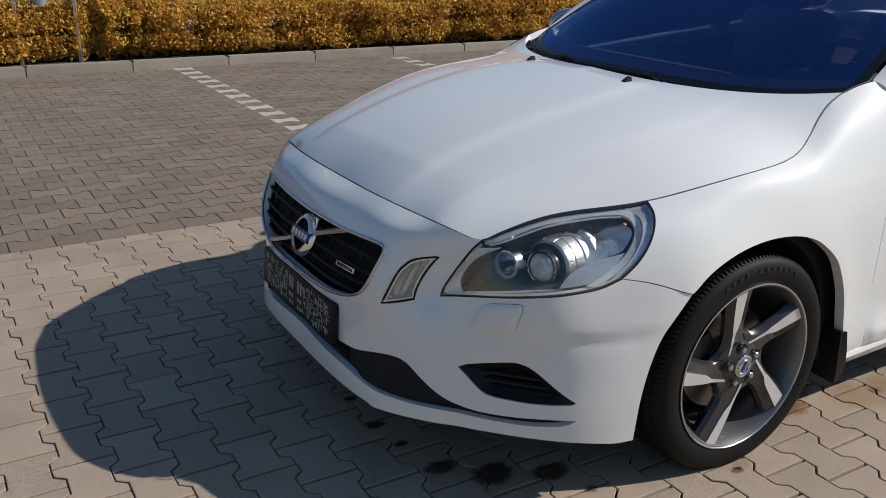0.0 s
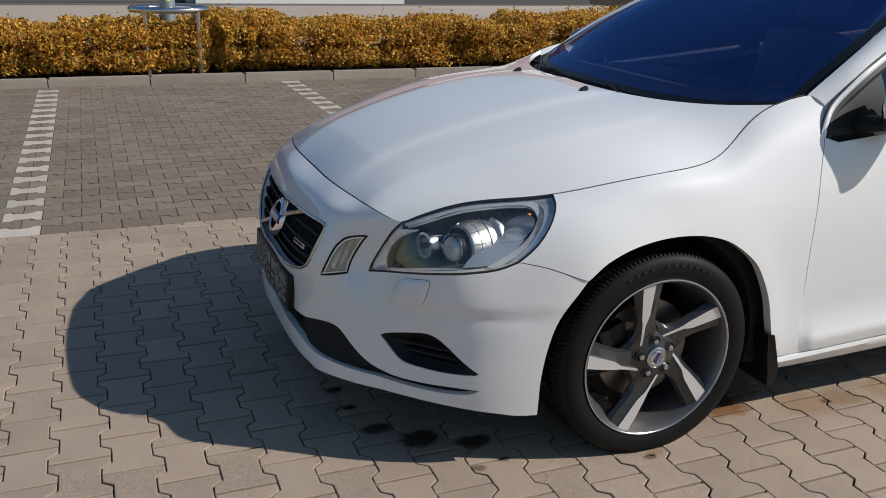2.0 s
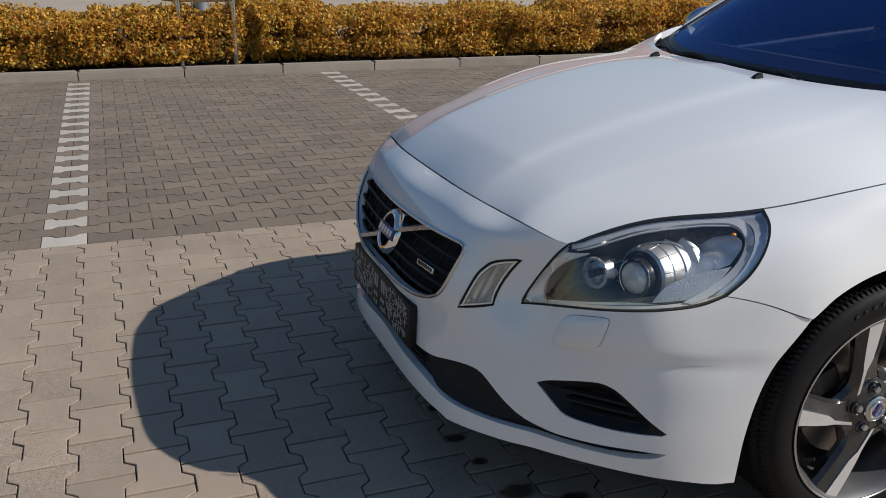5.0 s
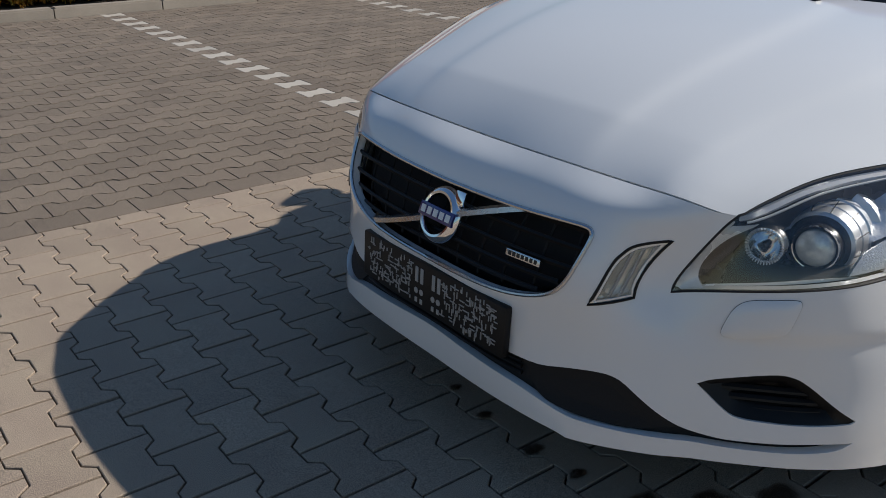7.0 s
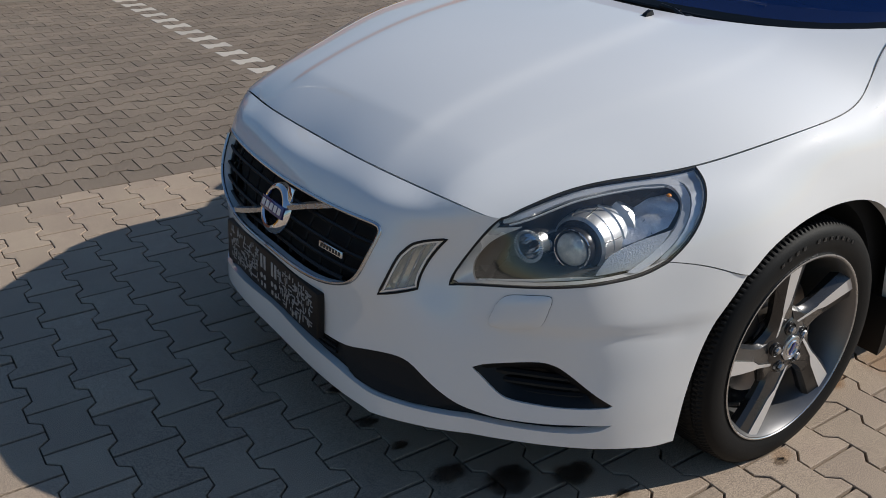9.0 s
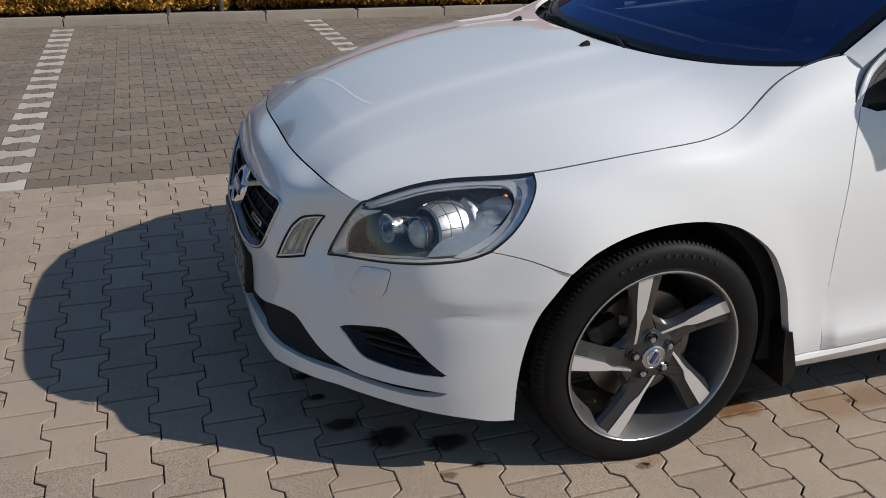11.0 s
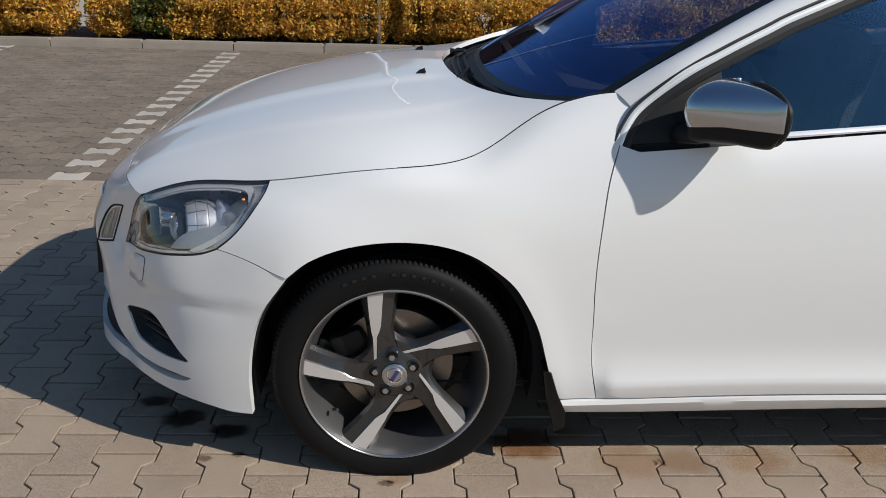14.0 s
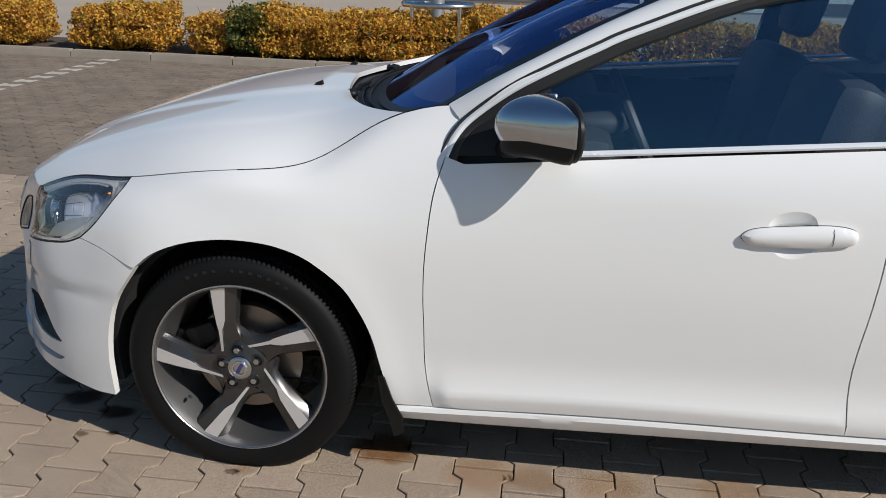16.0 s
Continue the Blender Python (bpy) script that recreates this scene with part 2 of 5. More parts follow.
class Sheet:
    """A smooth sheet through sections; u runs along a section, v from section to section. mirrored: it goes on past u = 0 on the far side."""

    def __init__(self, us, vs, sections):
        c = np.array(sections, float) * (1, -1, 1)
        if us[0] == 0:
            us = [-u for u in us[:0:-1]] + list(us)
            c = np.concatenate([c[:, :0:-1] * (1, -1, 1), c], axis=1)
        self.us, self.vs, self.c = np.array(us, float), np.array(vs, float), c
        self.mu, self.mv = self.bend(self.us), self.bend(self.vs)

    @staticmethod
    def bend(k):
        n, h = len(k), np.diff(k)
        a, b = np.zeros((n, n)), np.zeros((n, n))
        a[0, 0] = a[-1, -1] = 1
        for i in range(1, n - 1):
            a[i, i - 1:i + 2] = h[i - 1], 2 * (h[i - 1] + h[i]), h[i]
            b[i, i - 1:i + 2] = 6 / h[i - 1], -6 / h[i - 1] - 6 / h[i], 6 / h[i]
        return np.linalg.solve(a, b)

    @staticmethod
    def weights(k, m, s):
        i = np.clip(np.searchsorted(k, s) - 1, 0, len(k) - 2)
        h = k[i + 1] - k[i]
        a, b = (k[i + 1] - s) / h, (s - k[i]) / h
        e = np.eye(len(k))
        return a[:, None] * e[i] + b[:, None] * e[i + 1] + ((a ** 3 - a) * h * h / 6)[:, None] * m[i] + ((b ** 3 - b) * h * h / 6)[:, None] * m[i + 1]

    def at(self, uv):
        uv = np.atleast_2d(np.asarray(uv, float))
        wu, wv = self.weights(self.us, self.mu, uv[:, 0]), self.weights(self.vs, self.mv, uv[:, 1])
        return np.einsum("nj,jik,ni->nk", wv, self.c, wu)

    def normals(self, uv, e=0.003):
        uv = np.atleast_2d(np.asarray(uv, float))
        a = self.at(uv + (e, 0)) - self.at(uv - (e, 0))
        b = self.at(uv + (0, e)) - self.at(uv - (0, e))
        n = np.cross(a, b)
        return n / np.linalg.norm(n, axis=1)[:, None]


def inside(poly, pts):
    x, y = pts[:, 0], pts[:, 1]
    hit = np.zeros(len(pts), bool)
    for (x0, y0), (x1, y1) in zip(poly, np.roll(poly, -1, axis=0)):
        cross = (y0 > y) != (y1 > y)
        if cross.any():
            hit ^= cross & (x < (x1 - x0) * (y - y0) / (y1 - y0 + 1e-12) + x0)
    return hit


def edge_distance(poly, pts):
    best = np.full(len(pts), 9.0)
    for a, b in zip(poly, np.roll(poly, -1, axis=0)):
        d = b - a
        t = np.clip(((pts - a) @ d) / (d @ d + 1e-12), 0, 1)
        best = np.minimum(best, np.linalg.norm(pts - a - t[:, None] * d, axis=1))
    return best


def shrunk(poly, gap):
    """The outline moved inwards by gap."""
    area = np.sum(poly[:, 0] * np.roll(poly[:, 1], -1) - poly[:, 1] * np.roll(poly[:, 0], -1))
    d = np.roll(poly, -1, axis=0) - np.roll(poly, 1, axis=0)
    n = np.c_[-d[:, 1], d[:, 0]] / (np.linalg.norm(d, axis=1)[:, None] + 1e-9)
    return poly + n * gap * np.sign(area)


def panel(sheet, outline, holes=(), step=0.018, hem=0.014, sink=None, gap=0.0):
    """A pressed panel: the stretch of a sheet within an outline, with holes, its edges turned in by hem. sink: depth below the sheet for each (u, v)."""
    outline = shrunk(outline, gap) if gap else outline
    lo, hi = outline.min(0), outline.max(0)
    g = np.stack(np.meshgrid(np.arange(lo[0] + step / 2, hi[0], step), np.arange(lo[1] + step / 2, hi[1], step)), -1).reshape(-1, 2)
    keep = inside(outline, g) & (edge_distance(outline, g) > step * 0.45)
    for h in holes:
        keep &= ~inside(h, g) & (edge_distance(h, g) > step * 0.45)
    pts, edges = [], []
    for loop in (outline, *holes):
        n = len(pts)
        pts += list(loop)
        edges += [(n + i, n + (i + 1) % len(loop)) for i in range(len(loop))]
    pts += list(g[keep])
    vs, _, fs, *_ = delaunay_2d_cdt([Vector(p) for p in pts], edges, [], 0, 1e-6)
    uv = np.array([tuple(v) for v in vs])
    f = np.array([t for t in fs if len(t) == 3])
    mid = uv[f].mean(1)
    ok = inside(outline, mid)
    for h in holes:
        ok &= ~inside(h, mid)
    f = f[ok]
    a, b, c = uv[f[:, 0]], uv[f[:, 1]], uv[f[:, 2]]
    area = (b[:, 0] - a[:, 0]) * (c[:, 1] - a[:, 1]) - (b[:, 1] - a[:, 1]) * (c[:, 0] - a[:, 0])
    f[area < 0] = f[area < 0][:, ::-1]
    f = f[np.abs(area) > 1e-9]
    p, n = sheet.at(uv), sheet.normals(uv)
    if sink is not None:
        p = p - n * sink(uv)[:, None]
    verts, faces = [tuple(q) for q in p], [tuple(t) for t in f]
    if hem:
        count = {}
        for t in faces:
            for i in range(3):
                e = (t[i], t[(i + 1) % 3])
                count[e] = count.get(e, 0) + 1
        rim = [e for e in count if (e[1], e[0]) not in count]
        extra = {}
        for e in rim:
            for i in e:
                if i not in extra:
                    extra[i] = len(verts)
                    verts.append(tuple(p[i] - n[i] * hem))
        faces += [(b_, a_, extra[a_], extra[b_]) for a_, b_ in rim]
    return verts, faces


def ring_on(sheet, outline, radius, lift=0.0, n=6, closed=True, flat=1.0):
    """A bar that follows a line on a sheet."""
    p, nn = sheet.at(outline), sheet.normals(outline)
    return tube([tuple(q) for q in p + nn * lift], radius, n, closed, flat)


def both(half):
    """A whole outline from its half on one side of the car's middle, first and last points on u = 0."""
    half = np.array(half)
    return np.concatenate([half, (half * (-1, 1))[-2:0:-1]])


# ---- the car's two large sheets ----
# u: from the middle of the nose round the corner and along the flank to the tail; v: from the sill up
SIDE_U = [0, 0.29, 0.44, 0.56, 0.62, 0.66, 0.7, 0.75, 0.8, 0.99, 1.24, 1.5, 1.69, 1.9, 2.07, 2.42, 3.12, 4.1, 4.85, 5.25, 5.95]
SIDE_V = [.17, .26, .38, .47, .56, .66, .74, .80]
SILL_LINE = [
    (-0.947, 0, 0.168), (-0.94, 0.283, 0.168), (-0.915, 0.429, 0.17), (-0.848, 0.548, 0.169), (-0.805, 0.604, 0.168), (-0.774, 0.637, 0.167),
    (-0.748, 0.671, 0.166), (-0.715, 0.71, 0.165), (-0.68, 0.745, 0.165), (-0.53, 0.84, 0.168), (-0.3, 0.89, 0.18), (0, 0.895, 0.19),
    (0.19, 0.893, 0.19), (0.42, 0.885, 0.19), (0.56, 0.883, 0.19), (0.9, 0.885, 0.2), (1.6, 0.89, 0.22), (2.6, 0.885, 0.24),
    (3.3, 0.86, 0.26), (3.58, 0.7, 0.27), (3.66, 0, 0.28),
]
LIP_LINE = [
    (-0.953, 0, 0.25), (-0.946, 0.293, 0.25), (-0.907, 0.437, 0.255), (-0.844, 0.546, 0.259), (-0.804, 0.598, 0.26), (-0.774, 0.631, 0.261),
    (-0.748, 0.666, 0.261), (-0.714, 0.707, 0.261), (-0.68, 0.745, 0.262), (-0.54, 0.845, 0.265), (-0.29, 0.905, 0.27), (0, 0.915, 0.27),
    (0.19, 0.912, 0.265), (0.41, 0.905, 0.26), (0.56, 0.904, 0.265), (0.9, 0.905, 0.28), (1.6, 0.91, 0.29), (2.6, 0.905, 0.31),
    (3.32, 0.88, 0.33), (3.62, 0.72, 0.34), (3.7, 0, 0.34),
]
VENT_LINE = [
    (-0.95, 0, 0.38), (-0.94, 0.28, 0.38), (-0.885, 0.45, 0.38), (-0.821, 0.557, 0.377), (-0.785, 0.605, 0.375), (-0.759, 0.637, 0.375),
    (-0.733, 0.669, 0.375), (-0.699, 0.708, 0.375), (-0.665, 0.745, 0.375), (-0.53, 0.85, 0.375), (-0.28, 0.915, 0.38), (0, 0.925, 0.38),
    (0.19, 0.922, 0.38), (0.41, 0.912, 0.38), (0.56, 0.908, 0.38), (0.9, 0.908, 0.39), (1.6, 0.912, 0.4), (2.6, 0.91, 0.41),
    (3.34, 0.885, 0.43), (3.64, 0.73, 0.43), (3.73, 0, 0.43),
]
BUMPER_LINE = [
    (-0.955, 0, 0.47), (-0.943, 0.28, 0.47), (-0.89, 0.44, 0.47), (-0.821, 0.534, 0.469), (-0.785, 0.58, 0.47), (-0.762, 0.615, 0.472),
    (-0.739, 0.653, 0.474), (-0.709, 0.701, 0.477), (-0.675, 0.745, 0.48), (-0.51, 0.855, 0.48), (-0.28, 0.92, 0.48), (0, 0.928, 0.49),
    (0.19, 0.925, 0.49), (0.41, 0.915, 0.49), (0.56, 0.911, 0.49), (0.9, 0.911, 0.5), (1.6, 0.916, 0.51), (2.6, 0.91, 0.52),
    (3.34, 0.885, 0.54), (3.64, 0.73, 0.54), (3.74, 0, 0.54),
]
LAMP_LINE = [
    (-0.945, 0, 0.56), (-0.932, 0.29, 0.56), (-0.893, 0.435, 0.555), (-0.818, 0.5, 0.549), (-0.778, 0.541, 0.55), (-0.755, 0.581, 0.553),
    (-0.733, 0.628, 0.557), (-0.704, 0.69, 0.564), (-0.67, 0.745, 0.57), (-0.49, 0.852, 0.58), (-0.27, 0.922, 0.59), (0, 0.928, 0.61),
    (0.19, 0.925, 0.61), (0.4, 0.917, 0.62), (0.55, 0.914, 0.62), (0.9, 0.915, 0.63), (1.6, 0.92, 0.64), (2.6, 0.91, 0.66),
    (3.34, 0.88, 0.68), (3.63, 0.72, 0.68), (3.73, 0, 0.68),
]
WAIST_LINE = [
    (-0.900, 0, 0.67), (-0.883, 0.3, 0.67), (-0.857, 0.43, 0.665), (-0.794, 0.519, 0.642), (-0.75, 0.567, 0.635), (-0.725, 0.603, 0.637),
    (-0.703, 0.642, 0.642), (-0.675, 0.69, 0.651), (-0.64, 0.735, 0.66), (-0.45, 0.845, 0.68), (-0.25, 0.896, 0.73), (0, 0.907, 0.75),
    (0.19, 0.906, 0.77), (0.38, 0.898, 0.79), (0.55, 0.898, 0.8), (0.9, 0.905, 0.8), (1.6, 0.91, 0.82), (2.6, 0.9, 0.84),
    (3.32, 0.86, 0.86), (3.6, 0.7, 0.86), (3.7, 0, 0.86),
]
ROLL_LINE = [
    (-0.861, 0, 0.7125), (-0.846, 0.3, 0.7125), (-0.822, 0.4443, 0.706), (-0.773, 0.5436, 0.689), (-0.7256, 0.5938, 0.6814), (-0.697, 0.63, 0.687),
    (-0.672, 0.655, 0.694), (-0.637, 0.68, 0.707), (-0.598, 0.703, 0.72), (-0.422, 0.802, 0.751), (-0.24, 0.853, 0.790), (0, 0.884, 0.825),
    (0.189, 0.872, 0.848), (0.371, 0.836, 0.934), (0.55, 0.842, 0.957), (0.899, 0.878, 0.921), (1.6, 0.878, 0.957), (2.6, 0.861, 0.979),
    (3.3, 0.808, 0.978), (3.564, 0.646, 0.978), (3.658, 0, 0.971),
]
SHOULDER_LINE = [
    (-0.81, 0, 0.737), (-0.805, 0.3, 0.7385), (-0.779, 0.455, 0.731), (-0.747, 0.562, 0.719), (-0.702, 0.614, 0.704), (-0.677, 0.6245, 0.715),
    (-0.648, 0.6355, 0.7285), (-0.605, 0.652, 0.7455), (-0.56, 0.67, 0.76), (-0.4, 0.75, 0.788), (-0.23, 0.815, 0.820), (0, 0.849, 0.857),
    (0.19, 0.825, 0.886), (0.37, 0.763, 0.991), (0.55, 0.772, 1.048), (0.9, 0.832, 0.995), (1.6, 0.825, 1.045), (2.6, 0.8, 1.07),
    (3.28, 0.74, 1.04), (3.52, 0.58, 1.04), (3.62, 0, 1.04),
]
SIDE = Sheet(SIDE_U, SIDE_V, [SILL_LINE, LIP_LINE, VENT_LINE, BUMPER_LINE, LAMP_LINE, WAIST_LINE, ROLL_LINE, SHOULDER_LINE])
class Bonnet(Sheet):
    """The bonnet: a crown line, edges drawn to the wings, lamps and nose, and one rounded section between them. u across, v from nose to windscreen."""
    WIDE, LONG = .76, 1.02

    def __init__(self):
        self.crown_x = np.polyfit([0, .17, .42, .73, .93, 1.02], [-.81, -.66, -.42, -.12, .06, .14], 4)
        self.crown_z = np.polyfit([0, .17, .42, .73, .93, 1.02], [.739, .821, .903, .965, .992, 1.002], 4)
        self.edge_x = np.polyfit([0, .17, .42, .73, .93, 1.02], [-.702, -.60, -.40, -.12, .20, .44], 4)
        us = np.linspace(.62, 2.02, 320)
        edge = SIDE.at(np.c_[us, np.full(320, .80)])
        self.want = edge[np.argsort(edge[:, 0])]
        vs = np.linspace(0, self.LONG, 60)
        e = self.true_edge(vs)
        self.edge_y, self.edge_z = np.polyfit(vs, e[:, 1], 4), np.polyfit(vs, e[:, 2], 5)

    def true_edge(self, v):
        x = np.polyval(self.edge_x, v)
        return np.c_[x, np.interp(x, self.want[:, 0], self.want[:, 1]), np.interp(x, self.want[:, 0], self.want[:, 2])]

    def base(self, s, v):
        crown = np.c_[np.polyval(self.crown_x, v), np.zeros(len(v)), np.polyval(self.crown_z, v)]
        edge = np.c_[np.polyval(self.edge_x, v), np.polyval(self.edge_y, v), np.polyval(self.edge_z, v)]
        k = np.c_[.4 * s ** 2 + .6 * s ** 3, s, .24 * s ** 2 + .38 * s ** 4 + .38 * s ** 8]
        return crown + (edge - crown) * k

    def at(self, uv):
        uv = np.atleast_2d(np.asarray(uv, float))
        s, v = np.abs(uv[:, 0]) / self.WIDE, uv[:, 1]
        p = self.base(s, v)
        front, rear = np.zeros(len(v)), np.full(len(v), self.LONG)
        p += (self.true_edge(v) - self.base(np.ones(len(v)), v)) * (np.clip((s - .72) / .28, 0, 1.05) ** 2)[:, None]
        nose = SIDE.at(np.c_[.62 * s, np.full(len(s), .80)])
        cowl = np.c_[.14 + .03 * s + .17 * s ** 2 + .10 * s ** 5, -.766 * s, 1.0 - .036 * s + .029 * s ** 2 + .024 * s ** 5]
        for line, at, k in ((nose, front, np.clip(1 - v / .42, 0, 1.02) ** 3), (cowl, rear, np.clip(1 - (self.LONG - v) / .34, 0, 1.02) ** 2)):
            gap = line - self.base(s, at) - (self.true_edge(at) - self.base(np.ones(len(s)), at)) * (np.clip((s - .72) / .28, 0, 1.05) ** 2)[:, None]
            p += gap * k[:, None]
        p[:, 1] *= np.sign(uv[:, 0])
        return p


HOOD = Bonnet()


def where(x, z, u, v):
    """The (u, v) on the flank at which it passes x and z."""
    q = np.array((u, v), float)
    for _ in range(12):
        f = SIDE.at([q, q + (.002, 0), q + (0, .002)])[:, (0, 2)]
        q -= np.clip(np.linalg.solve(np.c_[f[1] - f[0], f[2] - f[0]] / .002, f[0] - (x, z)), -.05, .05)
    return tuple(q)


# ---- the car ----
car = tagged(new("car"), "white pearl saloon car parked on sandy concrete pavers", "car")

ARCH = [(1.162, .17, 1), (1.154, .296), (1.158, .406), (1.182, .481), (1.240, .558)]
ARCH_TOP = [(1.240, .558, 1), (1.292, .585), (1.37, .603), (1.459, .611), (1.548, .609), (1.637, .598), (1.713, .578), (1.784, .54), (1.824, .495), (1.859, .435), (1.886, .358), (1.927, .238, 1)]
LAMP_GAP = [(1.240, .558, 1), (1.202, .567), (1.119, .589), (1.007, .616, 1)]
LAMP_LOW = [(1.007, .616, 1), (.959, .598), (.886, .588), (.806, .581), (.715, .568), (.622, .550, 1)]
LAMP_IN = [(.622, .550, 1), (.632, .616), (.630, .70), (.624, .7985, 1)]
LAMP_TOP = [(.624, .7985, 1), (.72, .7985), (.85, .7985), (.98, .7985), (1.104, .7985, 1)]
LAMP_OUT = [(1.104, .7985, 1), (1.106, .755), (1.085, .706), (1.048, .655), (1.007, .616, 1)]
line = lambda pts, per=5: curve_through(pts, per, False)
chain = lambda *ls: np.concatenate([l[:-1] for l in ls[:-1]] + [ls[-1]])


def panel_sides(name, outline, mats, holes=(), label="", **kw):
    """The same panel on both flanks."""
    return [part(name, panel(SIDE, outline * (s, 1), [h * (s, 1) for h in holes], **kw), mats, car, label) for s in (1, -1)]


# bumper with its openings
bottom = line([(0, .217), (.255, .216), (.39, .207), (.438, .196, 1), (.55, .2), (.66, .204), (.76, .208), (.88, .203), (1.02, .187), (1.10, .174), (1.162, .17, 1)])
top_edge = line([(.624, .7985, 1), (.44, .7985), (.29, .7985), (0, .7985)])
bumper_half = chain(bottom, line(ARCH), line(LAMP_GAP), line(LAMP_LOW), line(LAMP_IN), top_edge)
intake_half = line([(0, .298), (.062, .297), (.265, .286), (.346, .272), (.424, .252), (.49, .246), (.548, .243), (.655, .242), (.759, .241), (.876, .239), (.95, .242), (.984, .256, 1),
                    (.897, .261), (.823, .26), (.757, .259), (.704, .260), (.651, .269), (.603, .293), (.549, .326), (.50, .356), (.459, .362), (.403, .354), (.345, .342), (.276, .343, 1), (.262, .440, 1), (0, .442)], 3)
grille_half = line([(0, .463), (.096, .465), (.237, .473), (.309, .486), (.358, .508), (.386, .538), (.408, .582), (.425, .624), (.422, .640), (.404, .646), (.352, .645), (.212, .640), (0, .638)], 4)
vent = curve_through([(.644, .378, 1), (.70, .329), (.735, .311), (.802, .306), (.875, .305), (.965, .306, 1), (.977, .313, 1), (.914, .353), (.854, .391), (.817, .408), (.774, .410), (.68, .392)], 4)
drl = curve_through([(.4397, .5088, 1), (.5473, .5341, 1), (.5655, .603), (.5780, .6715, 1), (.5512, .6567), (.5173, .635), (.5006, .6158), (.4896, .6012), (.4679, .5596)], 4)
cap = curve_through([(.694, .482), (.703, .474), (.740, .478), (.783, .487), (.797, .500), (.804, .530), (.806, .553), (.798, .562), (.765, .559), (.736, .553), (.720, .538), (.706, .510)], 4)
intake, grille_line = both(intake_half), both(grille_half)


def press(uv):
    """The character line that the bumper carries below the lamps."""
    u, v = np.abs(uv[:, 0]), uv[:, 1]
    on = np.clip((u - 0.62) / 0.12, 0, 1) * np.clip((1.20 - u) / 0.1, 0, 1)
    top = 0.478 + 0.05 * np.clip(u - 0.98, 0, 1)
    return 0.008 * on / (1 + np.exp((v - top) / 0.003)) * np.exp(-np.clip(top - v, 0, 1) / 0.045)


bumper = part("front_bumper", panel(SIDE, both(bumper_half), [intake, grille_line] + [h * (s, 1) for h in (vent, drl) for s in (1, -1)], step=0.014, hem=0.022, gap=0.0007, sink=press), PAINT, car, "white pearl painted front bumper with spoiler lip")
for s in (1, -1):
    part("washer_cap", panel(SIDE, cap * (s, 1), step=0.012, hem=0.006, sink=lambda uv: -0.0085 + 0.006 * np.exp(-edge_distance(cap * (s, 1), uv) / 0.006)), PAINT, bumper)
    part("washer_cap_joint", ring_on(SIDE, cap * (s, 1), 0.0008, 0.0005), SEAL, bumper)

# lower intake: deep black recess, fine horizontal bars
deep = lambda d, poly, soft: (lambda uv: d * np.clip(edge_distance(poly, uv) / soft, 0, 1))
recess = part("lower_intake", panel(SIDE, shrunk(intake, -0.004), step=0.03, hem=0.0, sink=lambda uv: np.full(len(uv), 0.024)), LINER, car, "black lower air intake")
for v in (.303, .316, .329):
    us = np.linspace(-.30, .30, 25)
    part("intake_bar", ring_on(SIDE, np.c_[us, np.full(25, v)], 0.004, -0.016, closed=False), BLACK, recess)
for s in (1, -1):
    part("intake_cheek", panel(SIDE, curve_through([(.30, .335, 1), (.345, .338), (.403, .350), (.459, .358), (.497, .352), (.546, .322), (.60, .290), (.651, .266, 1), (.56, .248), (.49, .250), (.42, .257), (.346, .277)], 3) * (s, 1), step=0.02, hem=0.01, sink=lambda uv: 0.012 + 0.02 * np.clip(edge_distance(intake, uv) / 0.05, 0, 1)), LINER, recess)

# grille
grille = part("grille", panel(SIDE, shrunk(grille_line, -0.004), step=0.04, hem=0.0, sink=lambda uv: np.full(len(uv), 0.055)), LINER, car, "black grille with chrome frame and diagonal bar")
part("grille_frame", ring_on(SIDE, shrunk(grille_line, 0.002), 0.0048, 0.0005, 8), SATIN, grille, "thin satin chrome frame")


def within_grille(uv):
    return uv[inside(shrunk(grille_line, 0.004), uv)]


for v in (.500, .535, .570, .605, .637):
    q = within_grille(np.c_[np.linspace(-.44, .44, 89), np.full(89, v)])
    part("grille_slat", ring_on(SIDE, q, 0.0055, -0.020, 6, False, 1.6), BLACK, grille)
for u in np.arange(-.39, .40, .078):
    q = within_grille(np.c_[np.full(40, u), np.linspace(.46, .66, 40)])
    if len(q) > 2:
        part("grille_upright", ring_on(SIDE, q, 0.0035, -0.028, 6, False), LINER, grille)
bar_a = np.c_[np.linspace(-.262, -.045, 10), np.linspace(.480, .553, 10)]
bar_b = np.c_[np.linspace(.060, .262, 10), np.linspace(.585, .651, 10)]
for q in (bar_a, bar_b):
    part("diagonal_bar", ring_on(SIDE, q, 0.0105, -0.006, 4, False, 0.5), SATIN, grille, "satin chrome diagonal bar")
front = SIDE.at([(0.012, .578)])[0]
face = pose(front[0] + 0.005, front[1] - .001, front[2] - .009, 0, 22, 0)
ring = [tuple(face @ Vector((0, 0.056 * math.cos(a), 0.056 * math.sin(a)))) for a in np.linspace(0, 2 * math.pi, 40, endpoint=False)]
badge = part("badge", tube(ring, 0.0140, 10, True, 0.6), CHROME, grille, "round chrome ring badge with a blue band")
part("badge_arrow", moved(box(-.006, .006, -.068, -.036, .036, .068, 0.002), face @ pose(0, 0, 0, 0, 0, 0)), CHROME, badge)
part("badge_band", moved(box(-.014, -.004, -.060, .060, -.016, .016, 0.002), face), BLUE, badge)
for k in range(5):
    y = -0.044 + 0.022 * k
    part("badge_mark", moved(box(-.0152, -.0135, y - .0075, y + .0075, -.0085, .0085), face), BRIGHT_TRIM, badge)
small = SIDE.at([(.280, .558)])[0]
